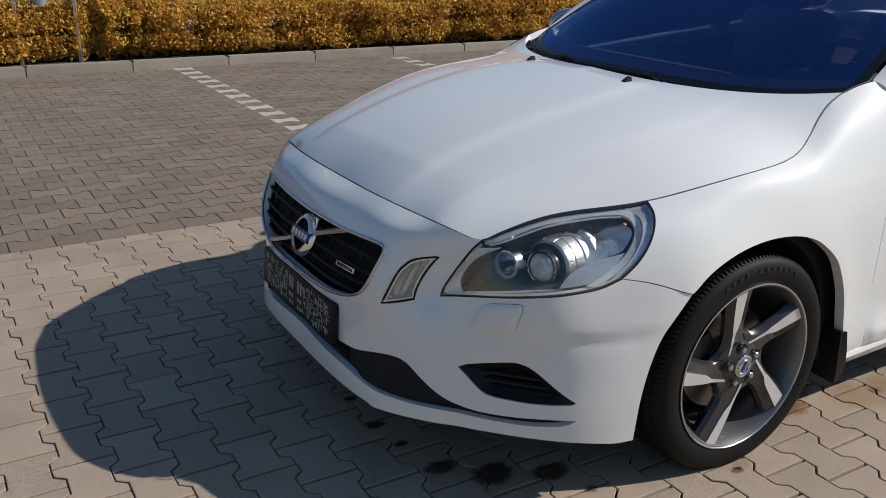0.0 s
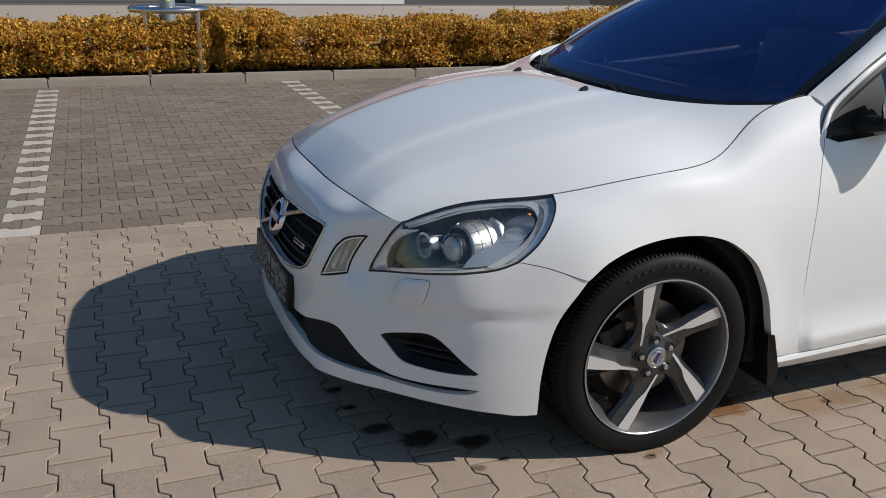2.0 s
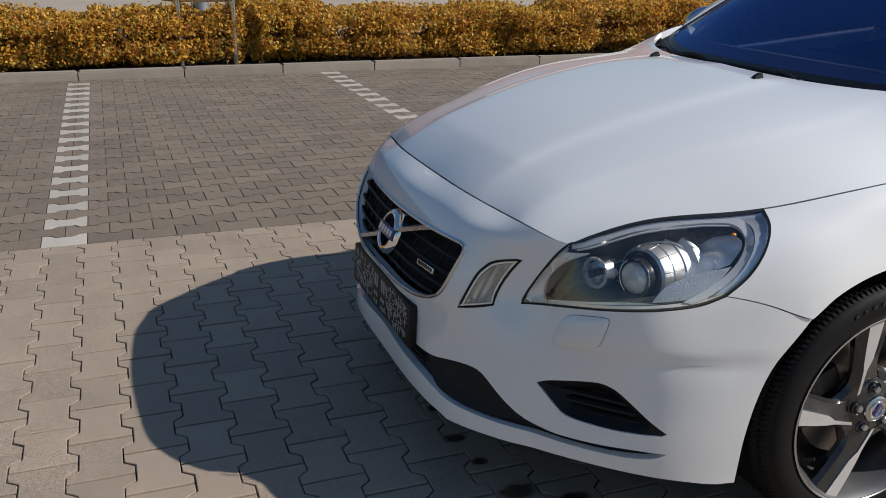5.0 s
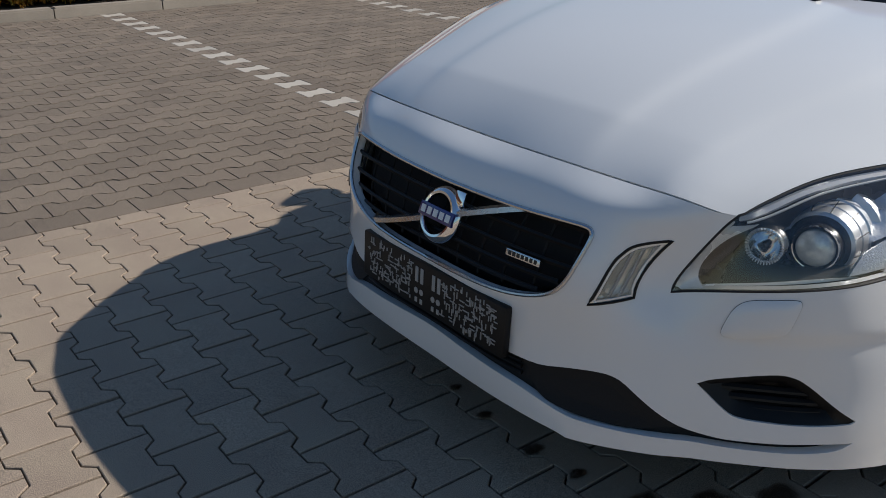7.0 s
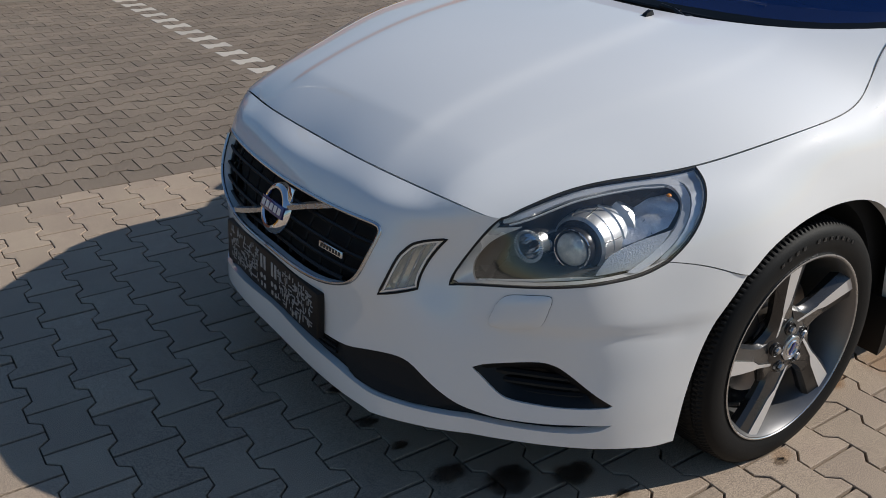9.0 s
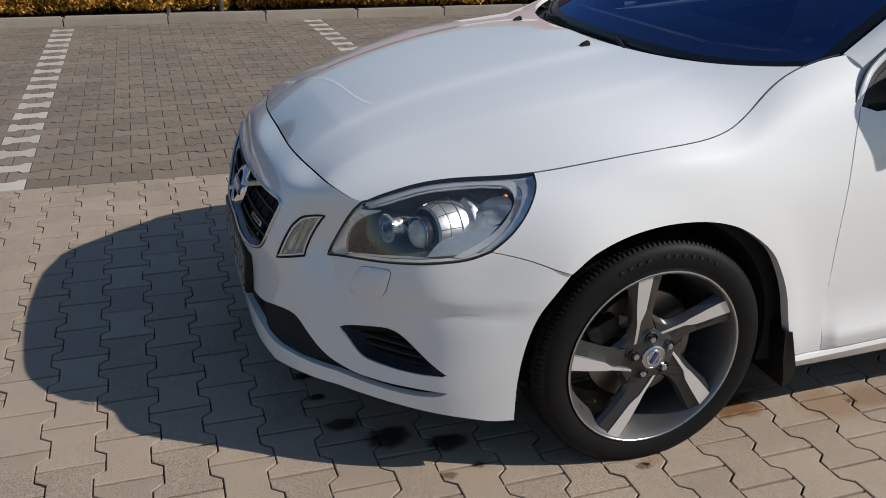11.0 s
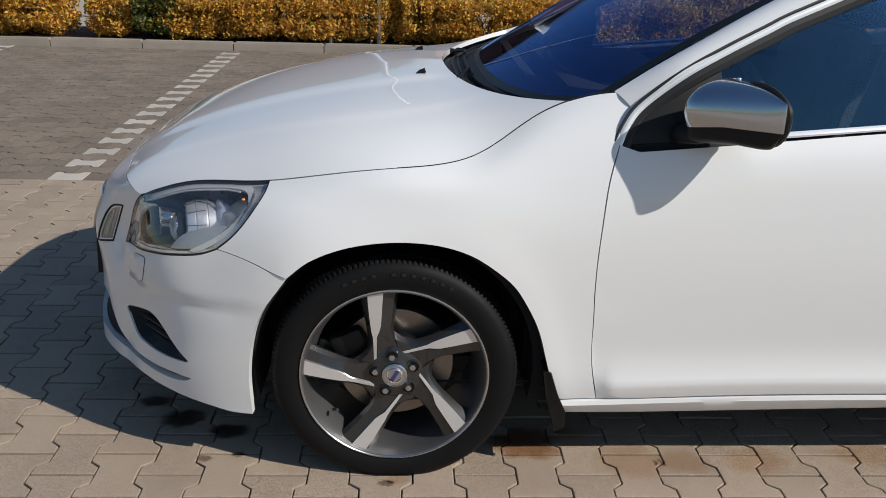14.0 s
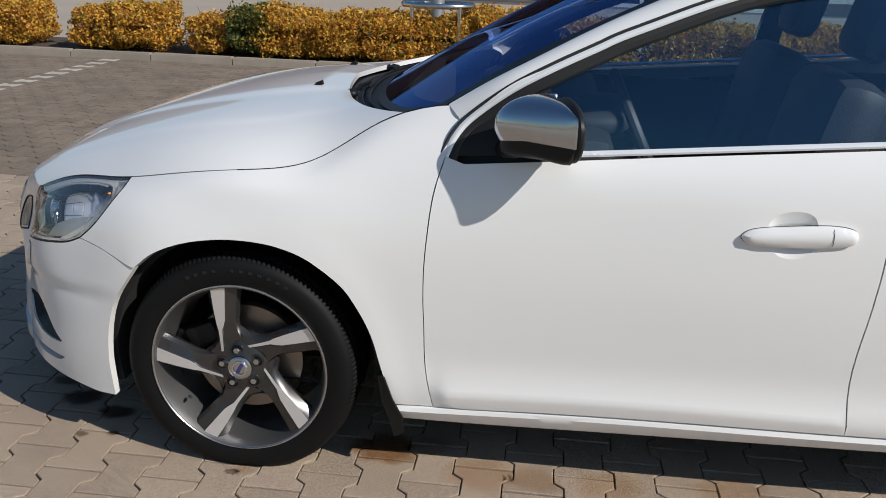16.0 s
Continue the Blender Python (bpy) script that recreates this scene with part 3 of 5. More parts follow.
plaque = part("model_badge", moved(box(-.003, .003, -.046, .046, -.008, .008, 0.002), pose(small[0] + 0.012, small[1], small[2], 0, 14, 7)), SATIN, grille)
for k in range(7):
    part("badge_mark", moved(box(-.0040, -.0028, .031 - .0115 * k, .038 - .0115 * k, -.0045, .0045), pose(small[0] + 0.012, small[1], small[2], 0, 14, 7)), DARK_MARK, plaque)

# plate carrier with moulded pale marks
pm = pose(-0.953, -0.006, 0.390, 0, 3, 0)
holder = part("plate_holder", moved(box(-.012, .010, -.270, .270, -.060, .060, 0.005), pm), BLACK, car, "empty black plate holder with pale moulded marks")
rng = random.Random(5)
marks = []
for k in range(330):
    y, z = rng.uniform(-.245, .245), rng.uniform(-.048, .048)
    if abs(y) < 0.06:
        continue
    w, h = rng.choice(((.006, .0013), (.0013, .006), (.009, .0013), (.0018, .004), (.0013, .008)))
    marks.append(moved(box(-.0135, -.0115, y - w, y + w, z - h, z + h), pm))
for y in (-.045, -.025, .020, .040):
    marks.append(moved(box(-.0135, -.0115, y - .0055, y + .0055, .004, .042), pm))
    marks.append(moved(revolve([(0, -.0005), (.0075, -.0005), (.0075, .0005)], 14), pm @ pose(-.0132, y, -.018, 0, 0, -90)))
    marks.append(moved(box(-.0135, -.0115, y - .0045, y + .0045, -.048, -.036), pm))
tagged(part("plate_mark", merged(*marks), MARK, holder, smooth=False), kind="stuff")

# bumper vents
for s in (1, -1):
    vp = vent * (s, 1)
    pit = part("bumper_vent", panel(SIDE, shrunk(vp, -0.003), step=0.02, hem=0.0, sink=deep(0.05, vp, 0.04)), BLACK, car, "black bumper vent with slats")
    for v in (.328, .348, .368):
        q = np.c_[np.linspace(.66, .97, 40), np.full(40, v)] * (s, 1)
        q = q[inside(vp, q) & (edge_distance(vp, q) > 0.012)]
        part("vent_slat", ring_on(SIDE, q, 0.008, -0.030, 6, False, 0.45), BLACK, pit)

# daytime lamps
for s in (1, -1):
    dp = drl * (s, 1)
    lamp = part("daytime_lamp", panel(SIDE, dp, step=0.012, hem=0.0, sink=deep(0.014, dp, 0.018)), BEIGE, car, "slim daytime running lamp in the bumper")
    part("lamp_frame", ring_on(SIDE, shrunk(dp, 0.001), 0.0030, 0.0), BLACK, lamp)
    part("lamp_bezel", ring_on(SIDE, shrunk(dp, 0.0075), 0.004, -0.004), LAMP_TRIM, lamp)
    for k in (0.30, 0.55, 0.78):
        a, b = SIDE.at([(s * (.446 + .10 * k + .012), .520 + .020 * k)])[0], SIDE.at([(s * (.505 + .070 * k), .618 + .045 * k)])[0]
        nn = SIDE.normals([(s * .52, .59)])[0] * 0.009
        part("light_guide", tube([tuple(a - nn), tuple(b - nn)], 0.0035, 6), LAMP_TRIM, lamp)
    cover = part("lamp_cover", panel(SIDE, dp, step=0.012, hem=0.0, gap=0.003, sink=lambda uv: np.full(len(uv), 0.001)), LAMP_GLASS, lamp)
    cover.visible_shadow = False

# headlamps
lamp_line = chain(line(LAMP_LOW)[::-1], line(LAMP_OUT)[::-1], line(LAMP_TOP)[::-1], line(LAMP_IN)[::-1])[:-1]
for s in (1, -1):
    lp = lamp_line * (s, 1)
    body = part("headlight", panel(SIDE, lp, step=0.014, hem=0.0, sink=lambda uv: 0.006 + deep(0.118, lp, 0.080)(uv)), LAMP_GREY, car, "clear-lens headlight with projector lenses")
    part("lamp_seal", ring_on(SIDE, shrunk(lp, 0.0005), 0.0030, -0.002), SEAL, body)
    strip = panel(SIDE, shrunk(lp, 0.004), [shrunk(lp, 0.011)], step=0.02, hem=0.0, sink=lambda uv: 0.006 + 0.6 * np.clip(edge_distance(lp, uv), 0, 1))
    part("lamp_bezel", strip, LAMP_TRIM, body)
    horn = curve_through([(.642, .768, 1), (.72, .777), (.82, .782), (.95, .784), (1.012, .777), (1.034, .752), (1.032, .722), (1.010, .680), (.972, .640), (.930, .606, 1), (.952, .604), (.992, .630), (1.030, .674), (1.053, .720), (1.058, .755), (1.040, .784), (1.00, .791, 1), (.85, .791), (.72, .789), (.636, .789, 1)], 4) * (s, 1)
    wing_lens = curve_through([(.965, .606, 1), (1.003, .624), (1.043, .661), (1.079, .709), (1.098, .754), (1.097, .791, 1), (1.03, .790, 1), (1.058, .762), (1.055, .722), (1.030, .672), (.992, .628)], 4) * (s, 1)
    part("outer_reflector", panel(SIDE, wing_lens, step=0.010, hem=0.006, sink=lambda uv: 0.010 + 0.0010 * np.sin(uv[:, 1] * 260)), DRUM, body, "ribbed outer reflector")
    part("outer_trim", panel(SIDE, horn, step=0.012, hem=0.010, sink=lambda uv: 0.006 + 0.25 * np.clip(edge_distance(lp, uv), 0, 1)), LAMP_TRIM, body)
    part("indicator_strip", ring_on(SIDE, np.c_[s * np.linspace(.66, 1.0, 30), np.interp(np.linspace(.66, 1.0, 30), [.66, .70, .82, .95, 1.0], [.756, .762, .772, .776, .771])], 0.0025, -0.008, 6, False), LAMP_TRIM, body)
    inner_trim = curve_through([(.627, .556, 1), (.672, .566, 1), (.657, .590), (.652, .640), (.660, .700), (.690, .752, 1), (.640, .744, 1), (.634, .65)], 4) * (s, 1)
    part("inner_trim", panel(SIDE, inner_trim, step=0.008, hem=0.008, sink=lambda uv: 0.007 + 0.35 * np.clip(edge_distance(lp, uv), 0, 1)), LAMP_TRIM, body, "satin grey inner trim")
    wall_ = curve_through([(.900, .664, 1), (1.002, .688, 1), (1.028, .732), (1.012, .770, 1), (.93, .777), (.86, .772, 1)], 5) * (s, 1)
    part("side_reflector", panel(SIDE, wall_, step=0.010, hem=0.006, sink=lambda uv: 0.058 - 0.3 * np.clip(np.abs(uv[:, 0]) - .93, 0, 1) + 0.002 * np.sin(uv[:, 1] * 110 + uv[:, 0] * 60)), SIDE_MIRROR, body)
    block = curve_through([(.872, .604, 1), (.935, .610, 1), (.975, .640), (1.003, .680, 1), (.94, .672), (.895, .652), (.880, .630)], 4) * (s, 1)
    part("side_block", panel(SIDE, block, step=0.010, hem=0.008, sink=lambda uv: np.full(len(uv), 0.016)), CLEAR_BLOCK, body)
    base = curve_through([(.645, .565, 1), (.80, .592), (.90, .598, 1), (.86, .602), (.80, .599), (.70, .580)], 4) * (s, 1)
    part("lower_reflector", panel(SIDE, base, step=0.014, hem=0.004, sink=lambda uv: np.full(len(uv), 0.020)), LAMP_TRIM, body)
    for uv, d, r, name in (((.722, .674), .046, .026, "inner_projector"), ((.814, .673), .048, .035, "main_projector")):
        c = SIDE.at([(s * uv[0], uv[1])])[0] - SIDE.normals([(s * uv[0], uv[1])])[0] * d
        m = look(c, c + np.array((-1, -0.30 * s, 0.05))) @ pose(0, 0, 0, 90, 0, 0)
        if name == "main_projector":
            shell = part(name, moved(revolve([(.090, .150), (.0905, .120), (.088, .114), (.076, .108), (.0755, .088), (.072, .086), (.0725, .082), (.0680, .058), (.0660, .056), (.0660, .052), (.0600, .034), (.0535, .030)], 48), m @ Matrix.Diagonal((1.08, 1, 1.08, 1))), DRUM, body, "chrome segmented projector drum")
            part("lens_bezel", moved(revolve([(.0580, .030), (.054, .026), (.047, .024), (.0455, .016), (.043, .010), (.0405, .006), (.0385, .010), (.036, .016)], 44), m), GUNMETAL, shell)
            part("bezel_ring", moved(tube([(.0420 * math.cos(a), .008, .0420 * math.sin(a)) for a in np.linspace(0, 2 * math.pi, 40, endpoint=False)], .0022, 6, True), m), CHROME, shell)
            for q in range(12):
                part("drum_seam", moved(tube([(.0661, .034, 0), (.0729, .056, 0), (.0780, .082, 0)], .0011, 4), m @ pose(0, 0, 0, 0, q * 30 + 8, 0)), LAMP_GREY, shell)
        else:
            shell = part(name, moved(revolve([(r * 1.45, .085), (r * 1.45, .030), (r * 1.48, .022), (r * 1.40, .018), (r * 1.44, .008), (r * 1.40, .003), (r * 1.26, .002), (r * 1.22, .010), (r * 1.16, .008), (r * 1.10, .014), (r * 1.0, .022)], 40), m), LAMP_CHROME, body)
        lens = ball((0, 0, 0), r * 1.06, r * 1.06, r * 0.62, nu=28, nv=14)
        if name == "main_projector":
            part("projector_lens", moved(([(x, z + .012, y) for x, y, z in lens[0]], lens[1]), m), PALE_LENS, shell)
        else:
            part("projector_bowl", moved(revolve([(r * 1.12, .008), (r * 0.95, .030), (r * .6, .046), (r * .3, .050), (0, .040)], 28), m), CHROME, shell)
            part("bulb_shield", moved(ball((0, .022, 0), r * .30, .016, r * .30, nu=12, nv=8), m), LAMP_GREY, shell)
            rib = [moved(box(r * 1.12, r * 1.40, -.001, .004, -.0006, .0006), m @ pose(0, 0, 0, 0, q * 9, 0)) for q in range(40)]
            part("projector_ring", merged(*rib), LAMP_TRIM, shell)
    c = SIDE.at([(s * 1.01, .758)])[0] - SIDE.normals([(s * 1.01, .758)])[0] * 0.022
    part("indicator_bulb", ball(c, .006, .006, .004, nu=10, nv=6), AMBER, body)
    cover = part("lamp_cover", panel(SIDE, lp, step=0.016, hem=0.0, gap=0.004, sink=lambda uv: np.full(len(uv), -0.001)), LAMP_GLASS, body)
    cover.visible_shadow = False

# wings, doors, sills, quarters
wing = chain(line(LAMP_OUT)[::-1], line([(1.104, .7985, 1), (1.24, .798), (1.5, .798), (1.69, .798), (1.9, .7972), (2.066, .7966, 1)]),
             line([(2.066, .7966, 1), (2.106, .775), (2.091, .745), (2.068, .725, 1)]), line([(2.068, .725, 1), (2.043, .677), (2.030, .619), (2.018, .547), (2.012, .481), (2.018, .375), (2.047, .232, 1)]),
             line([(2.047, .232, 1), (1.98, .235), (1.927, .238, 1)]), line(ARCH_TOP)[::-1], line(LAMP_GAP))[:-1]


def flare(uv):
    """The lip that the wing turns out over the wheel."""
    d = edge_distance(wing_arch, np.c_[np.abs(uv[:, 0]), uv[:, 1]])
    return -0.004 * np.exp(-(d / 0.05) ** 2)


wing_arch = line(ARCH_TOP)
wing_arch = np.concatenate([wing_arch, wing_arch[::-1]])
wings = panel_sides("front_wing", wing, PAINT, label="white painted front wing", step=0.016, hem=0.030, gap=0.0012, sink=flare)
# thin black bar on the surface that draws the bonnet gap as a line
joint_u = np.linspace(1.50, 2.05, 40)
joint = np.c_[joint_u, np.interp(joint_u, [1.50, 1.69, 1.90, 2.066], [.7985, .7985, .7980, .7974])]
for s, wing_panel in zip((1, -1), wings):
    part("bonnet_seal", ring_on(SIDE, joint * (s, 1), 0.0015, 0.0004, 6, False), SEAL, wing_panel, "thin black line along the bonnet gap")
door_front = line([(2.067, .725, 1), (2.043, .677), (2.030, .619), (2.018, .547), (2.012, .481), (2.018, .375), (2.047, .232, 1)])
door_rear = line([(3.126, .237, 1), (3.114, .426), (3.128, .554), (3.136, .620), (*where(1.625, .917 + .09 * 1.078 - .006, 3.155, .75), 1)])
BELT = lambda x: .917 + .0900 * (x - .547)
belt = np.array([where(x, BELT(x) - .006, 1.53 + x, .75) for x in np.linspace(1.625, .552, 26)])
door_line = chain(door_front, line([(2.047, .232, 1), (2.56, .234), (3.126, .237, 1)]), door_rear, belt)[:-1]
dish = curve_through([(2.857, .656), (2.874, .678), (2.919, .685), (2.960, .679), (2.977, .656), (2.974, .632), (2.925, .618), (2.877, .626)], 4)


def door_form(uv):
    """The doors' hollow above the sill and their soft waist crease."""
    v = uv[:, 1]
    low = np.where(v > 0.286, 0.011 * np.exp(-np.clip(v - 0.286, 0, 1) / 0.032), 0.011 - 0.10 * (0.286 - v))
    low *= np.clip((np.abs(uv[:, 0]) - 2.045) / .04, 0, 1)
    return -low + 0.004 * np.exp(-((v - 0.37) / 0.06) ** 2)


for s in (1, -1):
    door = part("front_door", panel(SIDE, door_line * (s, 1), [dish * (s, 1)], step=0.015, hem=0.016, gap=0.0018, sink=door_form), PAINT, car, "white painted front door")
    part("handle_dish", panel(SIDE, dish * (s, 1), step=0.012, hem=0.0, sink=deep(0.030, dish * (s, 1), 0.045)), PAINT, door)
    grip = curve_through([(2.797, .651), (2.826, .663), (2.91, .668), (2.999, .670), (3.050, .666), (3.063, .657), (3.055, .646), (3.005, .641), (2.914, .639), (2.829, .640)], 4) * (s, 1) - (0, .004)
    handle = part("door_handle", panel(SIDE, grip, step=0.006, hem=0.016, sink=lambda uv: -0.023 + 0.013 * np.exp(-edge_distance(grip, uv) / 0.006)), PAINT, door, "body-coloured pull handle")
    part("handle_gasket", ring_on(SIDE, grip, 0.0012, 0.0), SEAL, handle)
    lock = [tuple(SIDE.at([(s * 3.005, v)])[0] + SIDE.normals([(s * 3.005, v)])[0] * d) for v, d in ((.664, .0115), (.660, .0200), (.651, .0228), (.643, .0200), (.639, .0115))]
    part("lock_joint", tube(lock, 0.0007, 4), SEAL, handle)
tail_arch = [(3.90, .17, 1), (3.905, .33), (3.985, .49), (4.12, .57), (4.28, .597), (4.44, .57), (4.575, .49), (4.655, .33), (4.66, .17, 1)]
rear_door = chain(door_rear[::-1], line([(3.126, .237, 1), (3.5, .239), (3.90, .241, 1)]), line([(3.90, .241, 1), (3.93, .42), (4.02, .53), (4.06, .66), (*where(2.55, .917 + .09 * 2.003 - .006, 4.05, .75), 1)]), np.array([where(x, BELT(x) - .006, 1.53 + x, .75) for x in np.linspace(2.55, 1.625, 16)]))[:-1]
panel_sides("rear_door", rear_door, PAINT, label="white painted rear door", step=0.035, hem=0.016, gap=0.0018, sink=door_form)
quarter = chain(line([(4.06, .772, 1), (4.06, .66), (4.02, .53), (3.93, .42), (3.90, .241, 1)]), line([(3.90, .241, 1)] + tail_arch[1:]), line([(4.66, .17, 1), (5.25, .17), (5.95, .17, 1)]), line([(5.95, .17, 1), (5.95, .5), (5.95, .797, 1)]), line([(5.95, .797, 1), (5.25, .797), (4.85, .797), (4.06, .797, 1)]), line([(4.06, .797, 1), (4.06, .772, 1)]))[:-1]
panel_sides("rear_quarter", quarter, PAINT, label="white painted rear quarter", step=0.06, hem=0.02, gap=0.0018)
sill = chain(line([(1.93, .231, 1), (2.5, .2285), (3.90, .235, 1)]), line([(3.90, .235, 1), (3.90, .166, 1)]), line([(3.90, .166, 1), (2.5, .166), (1.94, .170, 1)]), line([(1.94, .170, 1), (1.93, .231, 1)]))[:-1]
panel_sides("sill", sill, PAINT, label="white painted sill", step=0.02, hem=0.04, gap=0.001, sink=lambda uv: -0.012 * np.clip((uv[:, 1] - .166) / .045, 0, 1) * np.clip((.234 - uv[:, 1]) / .010, 0, 1))

# rubber gutters that close the gaps round the bonnet
for s in (1, -1):
    us = np.linspace(1.10, 1.95, 70)
    part("bonnet_gutter", ring_on(SIDE, np.c_[s * us, np.full(70, .790)], 0.019, -0.024, 6, False), LINER, car)
    us = np.linspace(.60, 1.10, 40)
    part("lamp_gutter", ring_on(SIDE, np.c_[s * us, np.full(40, .8015)], 0.004, -0.012, 6, False), LINER, car)
part("nose_gutter", ring_on(SIDE, np.c_[np.linspace(-.64, .64, 60), np.full(60, .785)], 0.016, -0.024, 6, False), LINER, car)

# bonnet
hood_uv = np.concatenate([line([(-.7590, .0026, 1), (0, .0026), (.7590, .0026, 1)], 24)[:-1], line([(.7590, .0026, 1), (.7590, .5), (.7590, 1.018, 1)], 20)[:-1], line([(.7590, 1.018, 1), (0, 1.018), (-.7590, 1.018, 1)], 24)[:-1], line([(-.7590, 1.018, 1), (-.7590, .5), (-.7590, .0026, 1)], 20)[:-1]])


def hood_form(uv):
    """The two ridges that run from the nose to the foot of the windscreen."""
    u, v = np.abs(uv[:, 0]), uv[:, 1]
    edge = np.clip(v / 0.15, 0, 1) * np.clip((1.02 - v) / 0.1, 0, 1)
    first, second = u - (.37 - .10 * v), u - (.60 - .05 * v)
    return -edge * (0.0075 / (1 + np.exp(first / 0.014)) + 0.0036 / (1 + np.exp(second / 0.008)))


bonnet = part("bonnet", panel(HOOD, hood_uv, step=0.014, hem=0.016, sink=hood_form), PAINT, car, "white painted bonnet with two soft ridges")
for y in (-.253, .253):
    jet = part("washer_jet", moved(([(-.022, -.012, 0), (.020, -.014, 0), (.020, .014, 0), (-.022, .012, 0), (-.006, -.008, .012), (.018, -.011, .016), (.018, .011, .016), (-.006, .008, .012)],
                                    [(3, 2, 1, 0), (4, 5, 6, 7), (0, 1, 5, 4), (1, 2, 6, 5), (2, 3, 7, 6), (3, 0, 4, 7)]), pose(.065, y, .993, 0, -11, 0) @ Matrix.Scale(.78, 4)), BLACK, bonnet, "black washer jet")

# windscreen, cowl, roof, pillars
SCREEN = Sheet([0, .35, .62, .84], [-.11, 0, .36, .92], [
    [(.238, 0, .976), (.270, .352, .974), (.362, .612, .984), (.492, .774, 1.012)],
    [(.315, 0, 1.020), (.345, .35, 1.018), (.43, .60, 1.024), (.548, .762, 1.046)],
    [(.585, 0, 1.178), (.60, .33, 1.176), (.655, .56, 1.170), (.745, .730, 1.160)],
    [(1.06, 0, 1.405), (1.075, .27, 1.403), (1.13, .46, 1.395), (1.22, .595, 1.383)]])
rect = lambda u0, u1, v0, v1, n=16: np.concatenate([line([(u0, v0, 1), ((u0 + u1) / 2, v0), (u1, v0, 1)], n)[:-1], line([(u1, v0, 1), (u1, (v0 + v1) / 2), (u1, v1, 1)], n)[:-1], line([(u1, v1, 1), ((u0 + u1) / 2, v1), (u0, v1, 1)], n)[:-1], line([(u0, v1, 1), (u0, (v0 + v1) / 2), (u0, v0, 1)], n)[:-1]])
screen_line = rect(-.835, .835, -.10, .915)
windscreen = part("windscreen", panel(SCREEN, screen_line, step=0.05, hem=0.005), SCREEN_GLASS, car, "tinted windscreen")
windscreen.visible_shadow = False
part("screen_border", panel(SCREEN, screen_line, [shrunk(screen_line, 0.036)], step=0.03, hem=0.0, sink=lambda uv: np.full(len(uv), -0.0015)), FRIT, windscreen)
COWL = Sheet([0, .25, .50, .68, .86], [-.13, 0, .12, .2], [
    [(.01, 0, .952), (.03, .25, .945), (.07, .46, .930), (.13, .62, .910), (.20, .745, .870)],
    [(.150, 0, .975), (.165, .25, .966), (.22, .46, .957), (.30, .62, .955), (.385, .755, .972)],
    [(.25, 0, .985), (.27, .28, .982), (.34, .52, .982), (.42, .67, .990), (.47, .757, 1.008)],
    [(.34, 0, 1.022), (.37, .35, 1.020), (.44, .60, 1.026), (.50, .70, 1.034), (.548, .757, 1.040)]])
cowl = part("cowl", panel(COWL, rect(-.84, .84, -.13, .2, 10), step=0.03, hem=0.02), BLACK, car, "black plastic cowl below the windscreen")
for a, b, hub in (((-.36, .085), (.60, .075), (.30, .01)), ((-.72, .085), (.16, .085), (-.34, .01))):
    run = np.c_[np.linspace(a[0], b[0], 16), np.linspace(a[1], b[1], 16)]
    pts, nn = COWL.at(run), COWL.normals(run)
    wiper = part("wiper", tube([tuple(p) for p in pts + nn * 0.010], 0.005, 6), BLACK, windscreen, "black wiper blade")
    root = COWL.at([hub])[0] + np.array((0, 0, .012))
    part("wiper_arm", tube([tuple(root), tuple((root + pts[8]) / 2 + nn[8] * 0.018), tuple(pts[8] + nn[8] * 0.020), tuple(pts[9] + nn[9] * 0.014)], 0.007, 6), BLACK, wiper)
    part("wiper_pivot", ball(tuple(root), .022, .022, .016, nu=12, nv=8), BLACK, wiper)
part("cowl_grille", merged(*[ring_on(COWL, np.c_[np.linspace(-.6, .6, 30), np.full(30, v)], 0.004, 0.001, 5, False) for v in (.03, .055, .08)]), LINER, cowl)
ROOF = Sheet([0, .30, .52, .66], [0, .45, 1.1, 1.6], [
    [(1.06, 0, 1.408), (1.075, .27, 1.406), (1.13, .46, 1.398), (1.235, .61, 1.382)],
    [(1.52, 0, 1.478), (1.53, .29, 1.474), (1.55, .50, 1.458), (1.58, .645, 1.425)],
    [(2.20, 0, 1.475), (2.20, .29, 1.470), (2.20, .50, 1.455), (2.20, .635, 1.420)],
    [(2.70, 0, 1.430), (2.70, .27, 1.426), (2.68, .47, 1.410), (2.64, .60, 1.375)]])
part("roof", panel(ROOF, rect(-.655, .655, .003, 1.597), step=0.06, hem=0.03), PAINT, car, "white painted roof")
REAR = Sheet([0, .30, .55, .68], [0, .35, .7, .95, 1.1], [
    [(2.71, 0, 1.428), (2.71, .27, 1.424), (2.69, .47, 1.408), (2.65, .60, 1.373)],
    [(2.98, 0, 1.27), (2.97, .29, 1.268), (2.94, .52, 1.26), (2.90, .66, 1.24)],
    [(3.22, 0, 1.105), (3.20, .32, 1.102), (3.16, .58, 1.095), (3.12, .735, 1.075)],
    [(3.45, 0, 1.085), (3.43, .32, 1.08), (3.39, .54, 1.07), (3.33, .70, 1.05)],
    [(3.615, 0, 1.045), (3.60, .32, 1.045), (3.57, .50, 1.044), (3.50, .60, 1.042)]])
part("rear_window", panel(REAR, rect(-.66, .66, .02, .66), step=0.06, hem=0.005), GLASS, car, "rear window").visible_shadow = False
part("boot_lid", panel(REAR, rect(-.675, .675, .665, 1.098), step=0.05, hem=0.02), PAINT, car, "white painted boot lid")

